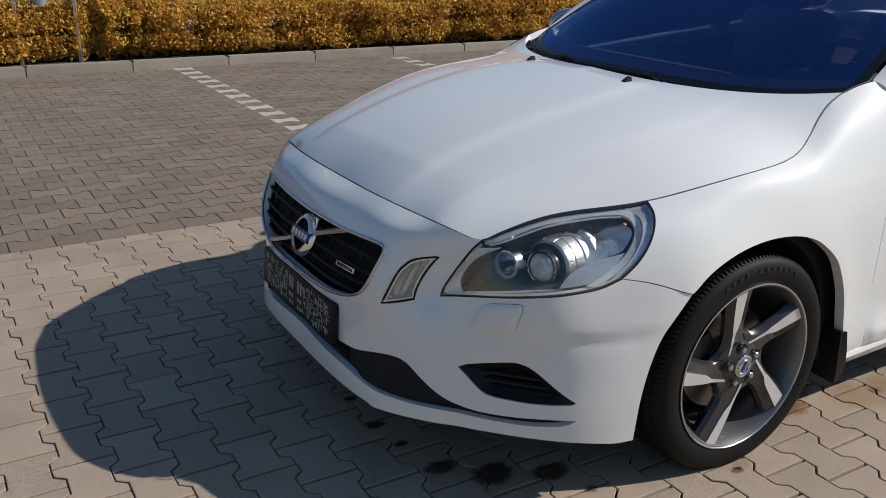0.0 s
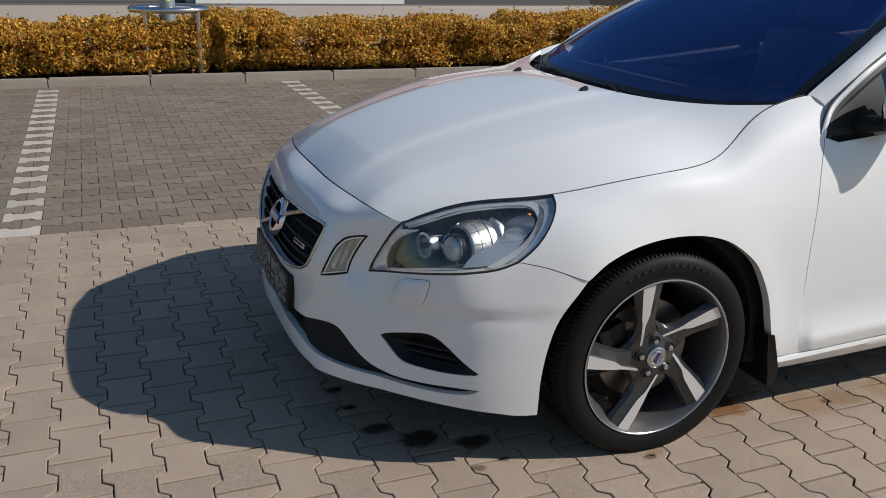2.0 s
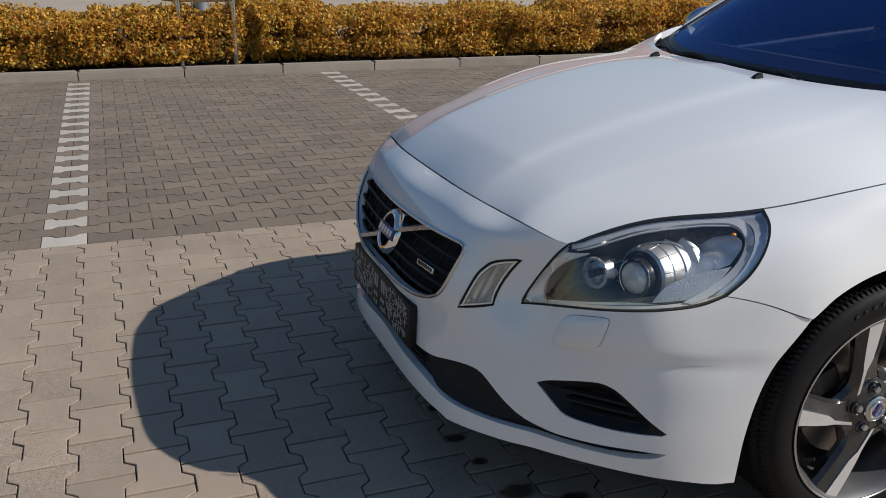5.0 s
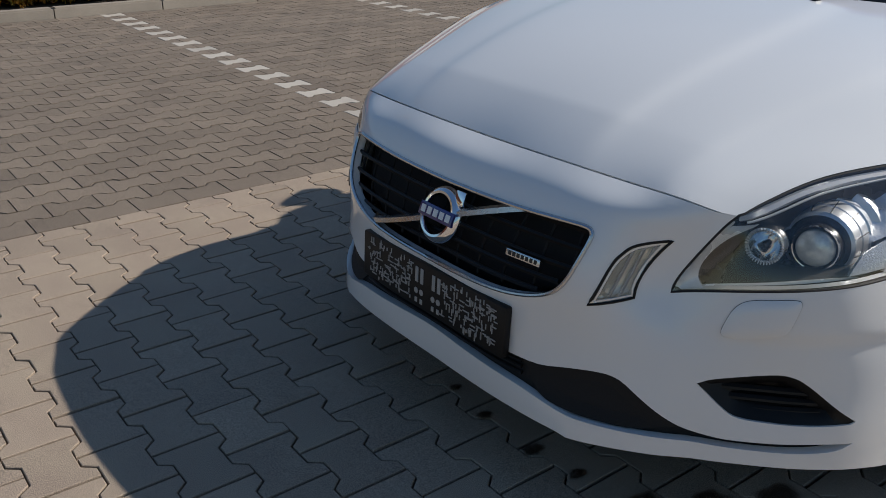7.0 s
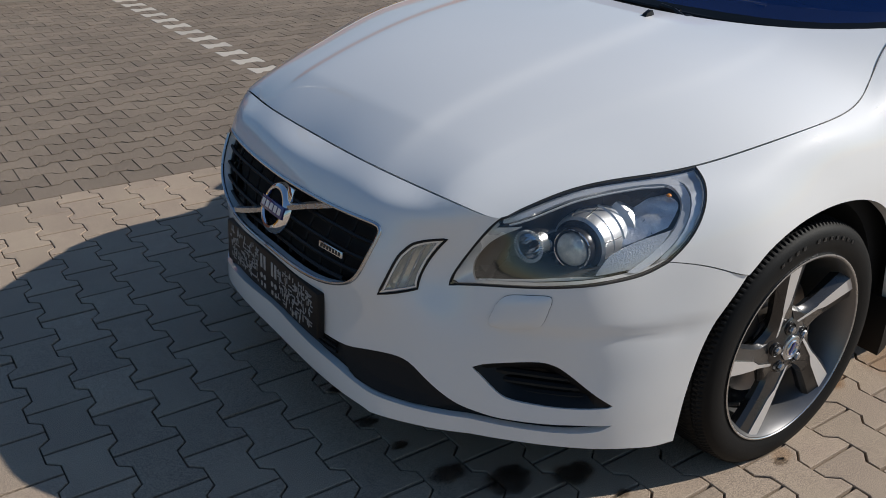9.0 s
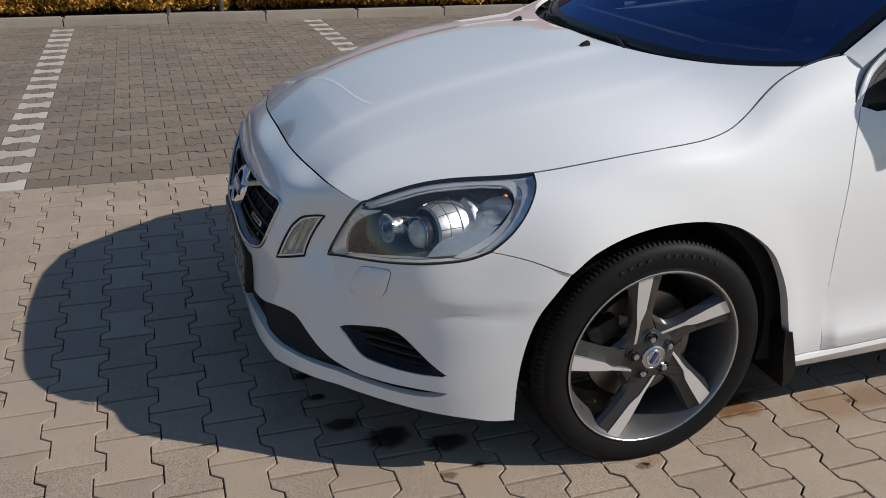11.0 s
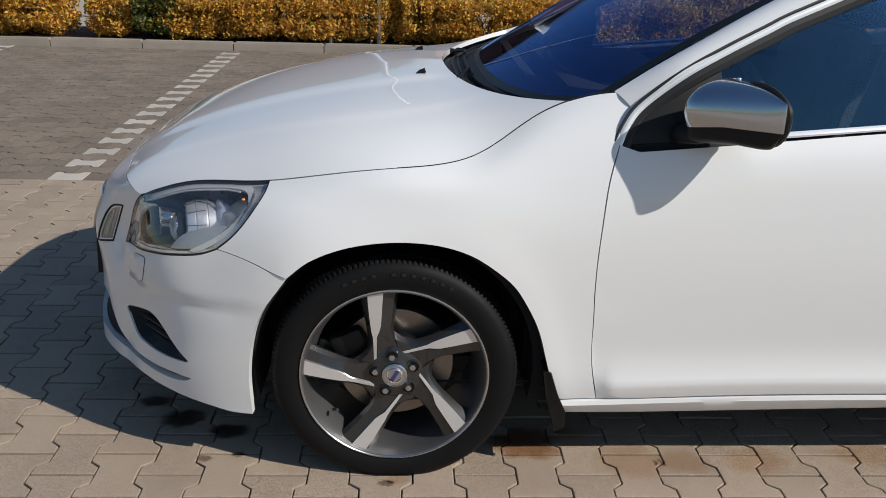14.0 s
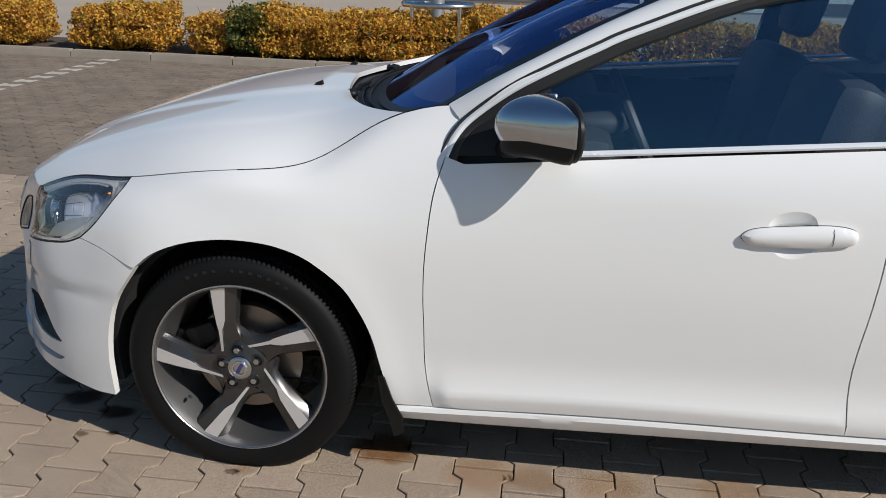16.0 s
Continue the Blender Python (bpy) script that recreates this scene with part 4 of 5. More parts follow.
E1 = [(.541, .7705, 1.043), (.644, .757, 1.107), (.745, .735, 1.162), (.95, .683, 1.268), (1.225, .605, 1.387)]
E2 = [(.585, .8135, 1.002), (.684, .818, 1.090), (.783, .797, 1.152), (.985, .752, 1.254), (1.28, .700, 1.368)]
E3 = [(.546, .848, .926), (.566, .834, .972), (.606, .817, 1.020), (.70, .808, 1.092), (.80, .792, 1.148), (.90, .772, 1.197), (1.0, .752, 1.243), (1.28, .705, 1.345), (1.6, .682, 1.393), (2.1, .672, 1.392), (2.5, .662, 1.34)]


def smooth3(pts, per=6):
    p = np.array(pts, float)
    a = curve_through(p[:, :2].tolist(), per, False)
    b = curve_through(np.c_[p[:, 2], p[:, 2]].tolist(), per, False)
    return np.c_[a, b[:, 0]]


def loft(a, b, bulge, mid=5, thick=0.02):
    """A strip from line a to line b, rounded outwards."""
    n = len(a)
    verts, faces = [], []
    out = []
    for i in range(n):
        t = a[min(i + 1, n - 1)] - a[max(i - 1, 0)]
        o = np.cross(b[i] - a[i], t)
        o /= np.linalg.norm(o)
        if o[1] * a[i][1] < 0 and abs(o[1]) > abs(o[2]):
            o = -o
        elif abs(o[1]) <= abs(o[2]) and o[2] < 0:
            o = -o
        out.append(o)
        for k in range(mid + 1):
            f = k / mid
            verts.append(a[i] * (1 - f) + b[i] * f + o * bulge * 4 * f * (1 - f))
    k = mid + 1
    for i in range(n - 1):
        for j in range(mid):
            faces.append((i * k + j, i * k + j + 1, (i + 1) * k + j + 1, (i + 1) * k + j))
    m = len(verts)
    verts += [v - out[i // k] * thick for i, v in enumerate(verts)]
    faces += [tuple(q + m for q in f[::-1]) for f in faces]
    rim = [i * k for i in range(n)] + [(n - 1) * k + j for j in range(1, k)] + [i * k + k - 1 for i in range(n - 2, -1, -1)] + list(range(k - 2, 0, -1))
    faces += [(rim[i], rim[(i + 1) % len(rim)], rim[(i + 1) % len(rim)] + m, rim[i] + m) for i in range(len(rim))]
    bm = bmesh.new()
    vs = [bm.verts.new(v) for v in verts]
    for f in faces:
        bm.faces.new([vs[i] for i in f])
    bmesh.ops.recalc_face_normals(bm, faces=bm.faces[:])
    return bm


near = np.array((1, -1, 1))
flip = np.array((1, 1, 1))
for w in (near, flip):
    e1, e2, e3 = smooth3(E1) * w, smooth3(E2) * w, smooth3(E3) * w
    pillar = part("windscreen_pillar", loft(e1, e2, 0.010, 6), PAINT, car, "white painted windscreen pillar")
    rail_in, rail_out = smooth3([(1.225, .605, 1.387), (1.40, .628, 1.412), (1.58, .648, 1.426), (2.2, .638, 1.421), (2.64, .603, 1.376)]) * w, smooth3([(1.28, .700, 1.368), (1.42, .690, 1.398), (1.6, .683, 1.413), (2.1, .675, 1.412), (2.55, .660, 1.350)]) * w
    part("roof_rail", loft(rail_in, rail_out, 0.008, 4), PAINT, car)
    along = np.gradient(e3, axis=0)
    rise = np.c_[-along[:, 2], np.zeros(len(e3)), along[:, 0]]
    rise /= np.linalg.norm(rise, axis=1)[:, None]
    out = np.array((0, .006 * w[1], 0))
    part("window_seal", tube([tuple(p) for p in e3 + rise * .0125 + out * .3], 0.0045, 8, False, 0.8), SEAL, car)
    part("window_trim", loft(e3 + rise * .0085 + out * .4, e3 - rise * .0075 + out, 0.003, 4, 0.008), BRIGHT_TRIM, car, "bright chrome window trim")
    frame_in = e3 * (1, 1, 1) + np.array((.012, .006 if w[1] < 0 else -.006, -.020))
    part("door_frame", tube([tuple(p) for p in frame_in[2:]], 0.017, 8), SEAL, car)
    xs = np.linspace(.80, 2.46, 40)
    belt_pts = np.c_[xs, w[1] * np.interp(xs, [.55, 1.0, 1.6, 2.5], [.850, .852, .846, .822]), BELT(xs) + .004]
    part("belt_trim", tube([tuple(p) for p in belt_pts], 0.0088, 8, False, 0.7), BRIGHT_TRIM, car, "bright chrome belt trim")
    xs = np.linspace(.62, 2.46, 24)
    low = np.c_[xs, w[1] * (np.interp(xs, [.55, 1.0, 1.6, 2.5], [.850, .852, .846, .822]) - .014), BELT(xs) + .006]
    high = np.array([np.array((x, w[1] * np.interp(x, [.55, .7, .9, 1.28, 1.6, 2.1, 2.5], [.815, .800, .760, .695, .672, .662, .652]), np.interp(x, [.55, .606, .70, .80, .90, 1.0, 1.28, 1.6, 2.1, 2.5], [.93, 1.0, 1.072, 1.128, 1.177, 1.223, 1.325, 1.373, 1.372, 1.32]))) for x in low[:, 0]])
    keep = low[:, 0] < 2.5
    side_glass = part("side_window", loft(low[keep], high[keep], 0.010, 6, 0.004), GLASS, car, "tinted side windows")
    side_glass.visible_shadow = False
    post_a = np.array([(1.60, .838, 1.00), (1.62, .76, 1.20), (1.66, .683, 1.39)]) * w
    post_b = np.array([(1.70, .838, 1.01), (1.71, .76, 1.20), (1.73, .683, 1.39)]) * w
    part("door_post", loft(smooth3(post_a), smooth3(post_b), 0.002, 2, 0.03), GLOSS_BLACK, car, "gloss black door post")
    cp_a = np.array([(2.38, .80, 1.05), (2.46, .73, 1.24), (2.50, .662, 1.345)]) * w
    cp_b = np.array([(3.10, .745, 1.075), (2.88, .67, 1.24), (2.64, .605, 1.374)]) * w
    part("rear_pillar", loft(smooth3(cp_a), smooth3(cp_b), 0.012, 5, 0.02), PAINT, car, "white painted rear pillar")
    sail = smooth3([(.556, .848, .926), (.62, .848, .930), (.72, .848, .938), (.815, .848, .946)]) * w
    sail_top = smooth3([(.572, .832, .965), (.63, .818, 1.020), (.71, .803, 1.078), (.795, .785, 1.120)]) * w
    part("mirror_base", loft(sail, sail_top, 0.004, 4, 0.012), BLACK, car, "black triangular mirror base")

# door mirrors
def mirror_shell(lower):
    """Half of a mirror housing, cap forward, flat rim behind: y runs outboard, x forward, z up."""
    nu, nv = 36, 28
    verts, faces = [], []
    for j in range(nv + 1):
        for i in range(nu + 1):
            a = -math.pi / 2 + math.pi * i / nu
            f = j / nv
            side = math.sin(a)
            y = .092 * math.copysign(abs(side) ** .80, side)
            full = .200 * (1 - ((y + .098) / .196) ** .95) * abs(math.cos(a)) ** .30
            top = .068 * (1 - .46 * ((y + .098) / .196) ** 3)
            inner = max(0, -y / .098)
            bot = -.076 * (1 - .80 * max(0, y / .098) ** 6) - .014 * inner
            crease, line_z = -.004 - .004 * y / .098 - .006 * inner, -.028 - .018 * inner
            if not lower and f > .4:
                g = radians(115) * (f - .4) / .6
                r, z = (math.cos(g) + .4226) / 1.4226, crease + (top - crease) * math.sin(g) ** .92
            elif not lower:
                z = line_z + (crease - line_z) * f / .4
                r = 1 - .07 * ((crease - z) / .035) ** 2
            else:
                z = bot + (line_z - bot) * f
                r = .90 * (1 - min(1, (line_z - z) / (line_z - bot)) ** 5) ** .5
            verts.append((full * r, y * (.90 + .10 * r), z))
    for j in range(nv):
        for i in range(nu):
            q = j * (nu + 1) + i
            faces.append((q, q + 1, q + nu + 2, q + nu + 1))
    return verts, faces


for w in (-1, 1):
    frame_m = Matrix(((-.96, .28, 0, .836), (.28 * w, .96 * w, 0, w * .968), (0, 0, 1, 1.034), (0, 0, 0, 1)))
    mirror = part("door_mirror", moved(mirror_shell(False), frame_m), CAP_SILVER, car, "satin silver door mirror with black underside", sharp=50)
    part("mirror_underside", moved(mirror_shell(True), frame_m), BLACK, mirror, sharp=60)
    loop = []
    for a in np.linspace(0, 2 * math.pi, 48, endpoint=False):
        y = .084 * math.copysign(abs(math.cos(a)) ** .7, math.cos(a))
        top = .058 * (1 - .44 * ((y + .090) / .180) ** 3)
        loop.append((-.009, y, (top if math.sin(a) > 0 else .062 * (1 - .6 * max(0, y / .09) ** 7)) * math.copysign(abs(math.sin(a)) ** .6, math.sin(a))))
    part("mirror_rim", moved(tube(loop, 0.0125, 10, True), frame_m), BLACK, mirror)
    part("mirror_glass", moved(([(-.011, y * .90, z * .90) for x, y, z in loop], [tuple(range(48))]), frame_m), CHROME, mirror)
    part("mirror_back", moved(([(-.002, y * .97, z * .97) for x, y, z in loop], [tuple(range(48))]), frame_m), BLACK, mirror)
    part("mirror_arm", tube([(.690, w * .825, .958), (.70, w * .86, .960), (.725, w * .90, .968), (.775, w * .935, .982)], [.030, .030, .028, .024], 12, False, 0.7), BLACK, mirror)

# wheels
def spoke_geo():
    """One arm of the pinwheel: it runs past the hub on one side; machined face that narrows to a tip, dark flanks."""
    rows = [(.030, .108, .088, .053, .0465, -.010, -.030, .013), (.048, .084, .072, .0535, .0465, -.017, -.032, .011), (.064, .071, .063, .054, .0462, -.015, -.026, .009), (.085, .069, .062, .0545, .0460, .000, -.007, .007),
            (.105, .070, .063, .056, .0455, .008, .001, .005), (.120, .072, .065, .0595, .040, .010, .003, .004), (.135, .074, .066, .0615, .036, .010, .003, .003),
            (.165, .079, .070, .065, .034, .008, .000, .001), (.200, .086, .075, .068, .032, .004, -.004, -.001), (.233, .094, .079, .070, .030, -.001, -.010, -.003)]
    verts, faces, slots = [], [], []
    for h, lb, lt, ml, mr, rt, rb, sink in rows:
        verts += [(-lb + .006, .042, h), (-lb, sink + .020, h), (-lt, sink + .006, h), (-ml, sink, h), (-mr, sink, h), (-mr + .003, sink + .003, h), (-rt, sink + .010, h), (-rb, sink + .022, h), (-rb - .006, .042, h)]
    k = 9
    for i in range(len(rows) - 1):
        for j in range(k - 1):
            faces.append((i * k + j, (i + 1) * k + j, (i + 1) * k + j + 1, i * k + j + 1))
            slots.append(1 if j == 3 else 0)
    return verts, faces, slots


def tyre_geo():
    """Rounded sidewalls, shoulder and grooved tread; the foot is pressed flat on the ground."""
    prof = [(.232, .006), (.238, -.004), (.252, -.010), (.272, -.014), (.292, -.012), (.304, -.005), (.3135, .008), (.3165, .025), (.3185, .06), (.319, .1125), (.3185, .165), (.3165, .20), (.3135, .217), (.304, .230), (.285, .237), (.26, .235), (.235, .222), (.230, .210)]
    fine = []
    for (r0, y0), (r1, y1) in zip(prof, prof[1:]):
        k = 4 if r0 > .3 and r1 > .3 else 1
        fine += [(r0 + (r1 - r0) * q / k, y0 + (y1 - y0) * q / k) for q in range(k)]
    fine.append(prof[-1])
    verts, faces = revolve(fine, 432)
    cut = []
    for i, (x, y, z) in enumerate(verts):
        seg, r = i // len(fine), math.hypot(x, z)
        a = math.atan2(z, x)
        if r > .3105:
            rib = abs((y - .1125) % .053 - .0265)
            lateral = (seg + int(abs(y - .1125) * 30)) % 3 == 0 and abs(y - .1125) > .03
            if rib < .004 and .02 < y < .205 or lateral:
                cut_in = .004 if lateral else .007
                x, z = x * (r - cut_in) / r, z * (r - cut_in) / r
            else:
                x, z = x * (r + .001) / r, z * (r + .001) / r
        cut.append((x, y, z))
    verts = cut
    pressed = []
    for x, y, z in verts:
        if z < -.2945:
            y += (-.010 if y < .1 else .010) * min(1, (-.2945 - z) / .02) * (1 if abs(y - .1125) > .09 else 0)
            z = -.2945 + (z + .2945) * 0.06
        pressed.append((x, y, z))
    return pressed, faces


def wide(geo, k=1.03):
    return [(x * k, y, z * k) for x, y, z in geo[0]], geo[1]


def build_wheel(place, data):
    """A five-spoke wheel: the rim with its tyre, spokes, nuts, cap and brake."""
    def put(name, geo, mats, parent, label="", slots=None, sharp=35):
        if name not in data:
            data[name] = mesh_of(name, *wide(geo()), mats, slots, True, sharp)
        return part(name, data[name], mats, parent, label)
    rim = put("wheel", lambda: revolve([(.236, .002), (.2415, -.006), (.240, -.010), (.2345, -.009), (.231, -.002), (.226, .012), (.212, .060), (.205, .120), (.212, .200), (.226, .212)], 72), BARREL, car, "five-spoke grey alloy wheel")
    rim.matrix_basis = place
    put("tyre", tyre_geo, RUBBER, rim, "black road tyre")
    put("rim_lip", lambda: revolve([(.2415, -.0065), (.2418, -.0105), (.2385, -.0112), (.2370, -.0095)], 72), SATIN, rim)
    sv, sf, ss = spoke_geo()
    for k in range(5):
        if "spoke" not in data:
            data["spoke"] = mesh_of("spoke", *wide((sv, sf)), [GUNMETAL, ALU], ss, True, 28)
        sp = part("spoke", data["spoke"], None, rim)
        sp.matrix_basis = pose(0, 0, 0, 0, 72 * k, 0)
    put("hub", lambda: merged(revolve([(.092, .050), (.086, .030), (.076, .019), (.066, .0125), (.050, .0085), (.037, .005), (.034, .003)], 60)), GUNMETAL, rim)
    put("hub_cap", lambda: revolve([(.0335, .006), (.0325, -.001), (.029, -.003), (.0285, -.0015), (.020, -.0018), (0, -.0025)], 40), SATIN, rim, "silver centre cap")
    put("cap_ring", lambda: tube([(.019 * math.cos(a), -.003, .019 * math.sin(a)) for a in np.linspace(0, 2 * math.pi, 28, endpoint=False)], .0026, 6, True), CHROME, rim)
    put("cap_band", lambda: moved(box(-.020, .020, -.0045, -.0025, -.005, .005, .001), pose(0, 0, 0, 0, -62, 0)), BLUE, rim)
    for k in range(5):
        spot = Matrix.Translation((.0525 * math.cos(radians(98.5 + 72 * k)), .004, .0525 * math.sin(radians(98.5 + 72 * k))))
        well = put("nut_well", lambda: revolve([(.0185, .008), (.0175, .0015), (.0160, .0010), (.0150, .012)], 24), GUNMETAL, rim)
        floor_ = put("well_floor", lambda: revolve([(.0155, .0045), (0, .0045)], 24), BLACK, rim)
        nut = put("wheel_nut", lambda: revolve([(.0098, .012), (.0098, -.003), (.0080, -.0065), (0, -.0078)], 6), SATIN, rim)
        for q in (well, floor_, nut):
            q.matrix_basis = spot
    put("brake_disc", lambda: revolve([(.085, .052), (.090, .075), (.152, .077), (.154, .085), (.154, .100), (.09, .102)], 56), DISC, rim)
    put("disc_bell", lambda: revolve([(0, .050), (.078, .050), (.086, .055), (.088, .080)], 40), GUNMETAL, rim)
    put("brake_caliper", lambda: merged(moved(box(-.045, .045, .045, .13, -.03, .035, .012), pose(-.118, 0, .06, 0, -25, 0)), moved(box(-.07, .02, .06, .12, -.05, .06, .015), pose(-.14, 0, .0, 0, 10, 0))), BLACK, rim)
    put("valve", lambda: tube([(-.16, .03, -.118), (-.148, .012, -.109)], .0045, 8), BLACK, rim)
    for k in [q for q in range(12) if q != 7]:
        mark = put("tyre_mark", lambda: moved(box(-.0045, .0045, -.0148, -.0135, -.006, .006, .0015), pose(.283, 0, 0, 0, 0, 0)), DARK_MARK, rim)
        mark.matrix_basis = pose(0, 0, 0, 0, -(61 + 5.0 * k), 0)
    return rim


wheel_data = {}
for x in (0, 2.776):
    build_wheel(pose(x, -.897, .305), wheel_data)
    build_wheel(pose(x, .897, .305, 0, 0, 180), wheel_data)


def arch_liner(x, w):
    pts = [(.455, -.055), (.372, -.040), (.372, -.300), (.2, -.300), (.02, -.300)]
    verts, faces = [], []
    ang = np.linspace(radians(-14), radians(194), 30)
    for a in ang:
        for r, y in pts:
            verts.append((x + r * math.cos(a), w * (.895 + y), max(.19, .305 + r * math.sin(a))))
    for i in range(len(ang) - 1):
        for j in range(4):
            faces.append((i * 5 + j, i * 5 + j + 1, (i + 1) * 5 + j + 1, (i + 1) * 5 + j))
    return verts, faces


for x in (0, 2.776):
    for w in (-1, 1):
        part("arch_liner", arch_liner(x, w), LINER, car)
for w in (-1, 1):
    flap = [(.396, .920, .33), (.408, .916, .25), (.428, .907, .19), (.440, .899, .138)]
    part("mud_flap", loft(np.array(flap) * (1, w, 1), np.array([(x + .006, y - .16, z) for x, y, z in flap]) * (1, w, 1), 0.0, 3, 0.006), BLACK, car, "black rubber mud flap")
    flap2 = [(.408, .927, .33), (.432, .922, .262), (.458, .910, .205), (.462, .901, .152)]
    part("flap_edge", loft(np.array(flap) * (1, w, 1), np.array(flap2) * (1, w, 1), 0.0, 2, 0.005), BLACK, car)

# dark inner shell, floor and cabin
shell_line = rect(-5.9, 5.9, .20, .775, 40)
holes = [np.array([(s * u, max(v, .215)) for u, v in curve_through([(1.15, .216, 1), (1.14, .42), (1.24, .585), (1.37, .63), (1.5, .64), (1.64, .625), (1.78, .57), (1.88, .43), (1.95, .216, 1)], 4)]) for s in (1, -1)]
holes += [np.array([(s * u, max(v, .215)) for u, v in curve_through([(3.88, .216, 1), (3.89, .40), (4.0, .55), (4.28, .62), (4.56, .55), (4.68, .40), (4.69, .216, 1)], 4)]) for s in (1, -1)]
front_cut = [np.array(shrunk(lamp_line, -0.02)) * (s, 1) for s in (1, -1)]
holes += [np.c_[q[:, 0], np.minimum(q[:, 1], .768)] for q in front_cut]
part("inner_shell", panel(SIDE, shell_line, holes, step=0.07, hem=0.0, sink=lambda uv: np.full(len(uv), 0.085)), LINER, car, "dark inner body shell")
part("underbody", merged(box(.40, 2.35, -.82, .82, .20, .24), box(-.80, -.36, -.40, .40, .22, .26), box(-.40, .42, -.58, .58, .20, .24), box(2.3, 3.55, -.55, .55, .22, .26), box(2.3, 2.42, -.8, .8, .22, .26)), LINER, car)
part("bulkhead", merged(box(.36, .40, -.74, .74, .24, .975), box(.365, .395, -.40, .40, .975, 1.018)), LINER, car)
part("dashboard", merged(box(.52, .98, -.70, .70, .78, .965, .05), box(.92, 1.10, -.70, .70, .60, .88, .05), ball((.90, -.36, .965), .14, .20, .05, 2.6)), CABIN, car, "dark dashboard")
for w in (-1, 1):
    part("door_card", box(.55, 2.40, w * .80 - .02, w * .80 + .02, .35, .93, .015), CABIN, car)
    part("front_seat", merged(box(1.00, 1.48, w * .37 - .24, w * .37 + .24, .42, .60, .06), moved(box(-.08, .08, -.24, .24, 0, .62, .06), pose(1.47, w * .37, .52, 0, 14, 0)), moved(box(-.05, .05, -.13, .13, .66, .86, .045), pose(1.49, w * .37, .52, 0, 14, 0))), LEATHER, car, "charcoal leather front seat")
part("rear_seat", merged(box(2.05, 2.5, -.66, .66, .42, .58, .06), moved(box(-.08, .08, -.66, .66, 0, .58, .06), pose(2.5, 0, .50, 0, 18, 0))), LEATHER, car, "charcoal rear bench")
hub_m = pose(1.06, -.37, .92, 0, 64, 0)
wheel_pts = [tuple(hub_m @ Vector((.185 * math.cos(a), .185 * math.sin(a), 0))) for a in np.linspace(0, 2 * math.pi, 36, endpoint=False)]
steer = part("steering_wheel", tube(wheel_pts, .016, 8, True), LEATHER, car, "black leather steering wheel")
part("steering_spokes", merged(*[tube([tuple(hub_m @ Vector((0, 0, -.02))), tuple(hub_m @ Vector((.18 * math.cos(a), .18 * math.sin(a), 0)))], .016, 6, False, 2.0) for a in (0.0, math.pi / 2, -math.pi / 2)]), LEATHER, steer)
part("cabin_mirror", ball((.98, .02, 1.30), .02, .11, .035, 3), CABIN, car)


# ---- ground and setting ----
def slab(x0, x1, y0, y1, z, thick=0.1):
    return [(x0, y0, z), (x1, y0, z), (x1, y1, z), (x0, y1, z), (x0, y0, z - thick), (x1, y0, z - thick), (x1, y1, z - thick), (x0, y1, z - thick)], [(0, 1, 2, 3), (7, 6, 5, 4), (0, 4, 5, 1), (1, 5, 6, 2), (2, 6, 7, 3), (3, 7, 4, 0)]


tagged(part("ground", ([(-900, -900, -.0195), (900, -900, -.0195), (900, 900, -.0195), (-900, 900, -.0195)], [(0, 1, 2, 3)]), SAND, None, "sandy ground under the pavers"), "sandy ground under the pavers", "ground", kind="structure")
tagged(part("pavement_far", slab(-40, 45, 8.75, 20.6, -.004), FAR_PAVE), "pale concrete paving beyond the hedge", "pavement", kind="structure")
tagged(part("road", slab(-60, 60, 20.6, 24.1, -.006), ASPHALT), "grey asphalt lane in front of the building", "road", kind="structure")
tagged(part("planting_bed", slab(-30, 30, 7.22, 8.72, .035, .1), SOIL), "dark soil bed behind the kerb", "ground", kind="structure")

tagged(part("pavement_near", merged(slab(-60, 60, -60, -5.9, -.004), slab(-60, -6.3, -5.9, 1.9, -.004), slab(4.4, 60, -5.9, 1.9, -.004), slab(-60, -14.2, 1.9, 7.1, -.004), slab(13.8, 60, 1.9, 7.1, -.004)), FAR_PAVE), "pale concrete paving round the parking bays", "pavement", kind="structure")

# hedge
LEAF = bpy.data.materials.new("autumn leaves")
LEAF.use_nodes = True
lt = LEAF.node_tree
lb = lt.nodes["Principled BSDF"]
lb.inputs["Roughness"].default_value = 0.55
lg = lt.nodes.new("ShaderNodeNewGeometry")
lr = lt.nodes.new("ShaderNodeValToRGB")
stops = [(0.0, (0.20, 0.085, 0.022)), (0.25, (0.52, 0.235, 0.038)), (0.5, (0.74, 0.39, 0.052)), (0.75, (0.82, 0.52, 0.075)), (0.92, (0.50, 0.39, 0.07)), (1.0, (0.10, 0.13, 0.02))]
while len(lr.color_ramp.elements) < len(stops):
    lr.color_ramp.elements.new(0.5)
for e, (p, c) in zip(lr.color_ramp.elements, stops):
    e.position, e.color = p, (*c, 1)
lt.links.new(lg.outputs["Random Per Island"], lr.inputs[0])
lt.links.new(lr.outputs[0], lb.inputs["Base Color"])
through_leaf, blend = lt.nodes.new("ShaderNodeBsdfTranslucent"), lt.nodes.new("ShaderNodeMixShader")
blend.inputs[0].default_value = 0.42
lt.links.new(lr.outputs[0], through_leaf.inputs[0])
lt.links.new(lb.outputs[0], blend.inputs[1])
lt.links.new(through_leaf.outputs[0], blend.inputs[2])
lt.links.new(blend.outputs[0], lt.nodes["Material Output"].inputs[0])
GREEN = LEAF.copy()
GREEN.name = "green leaves"
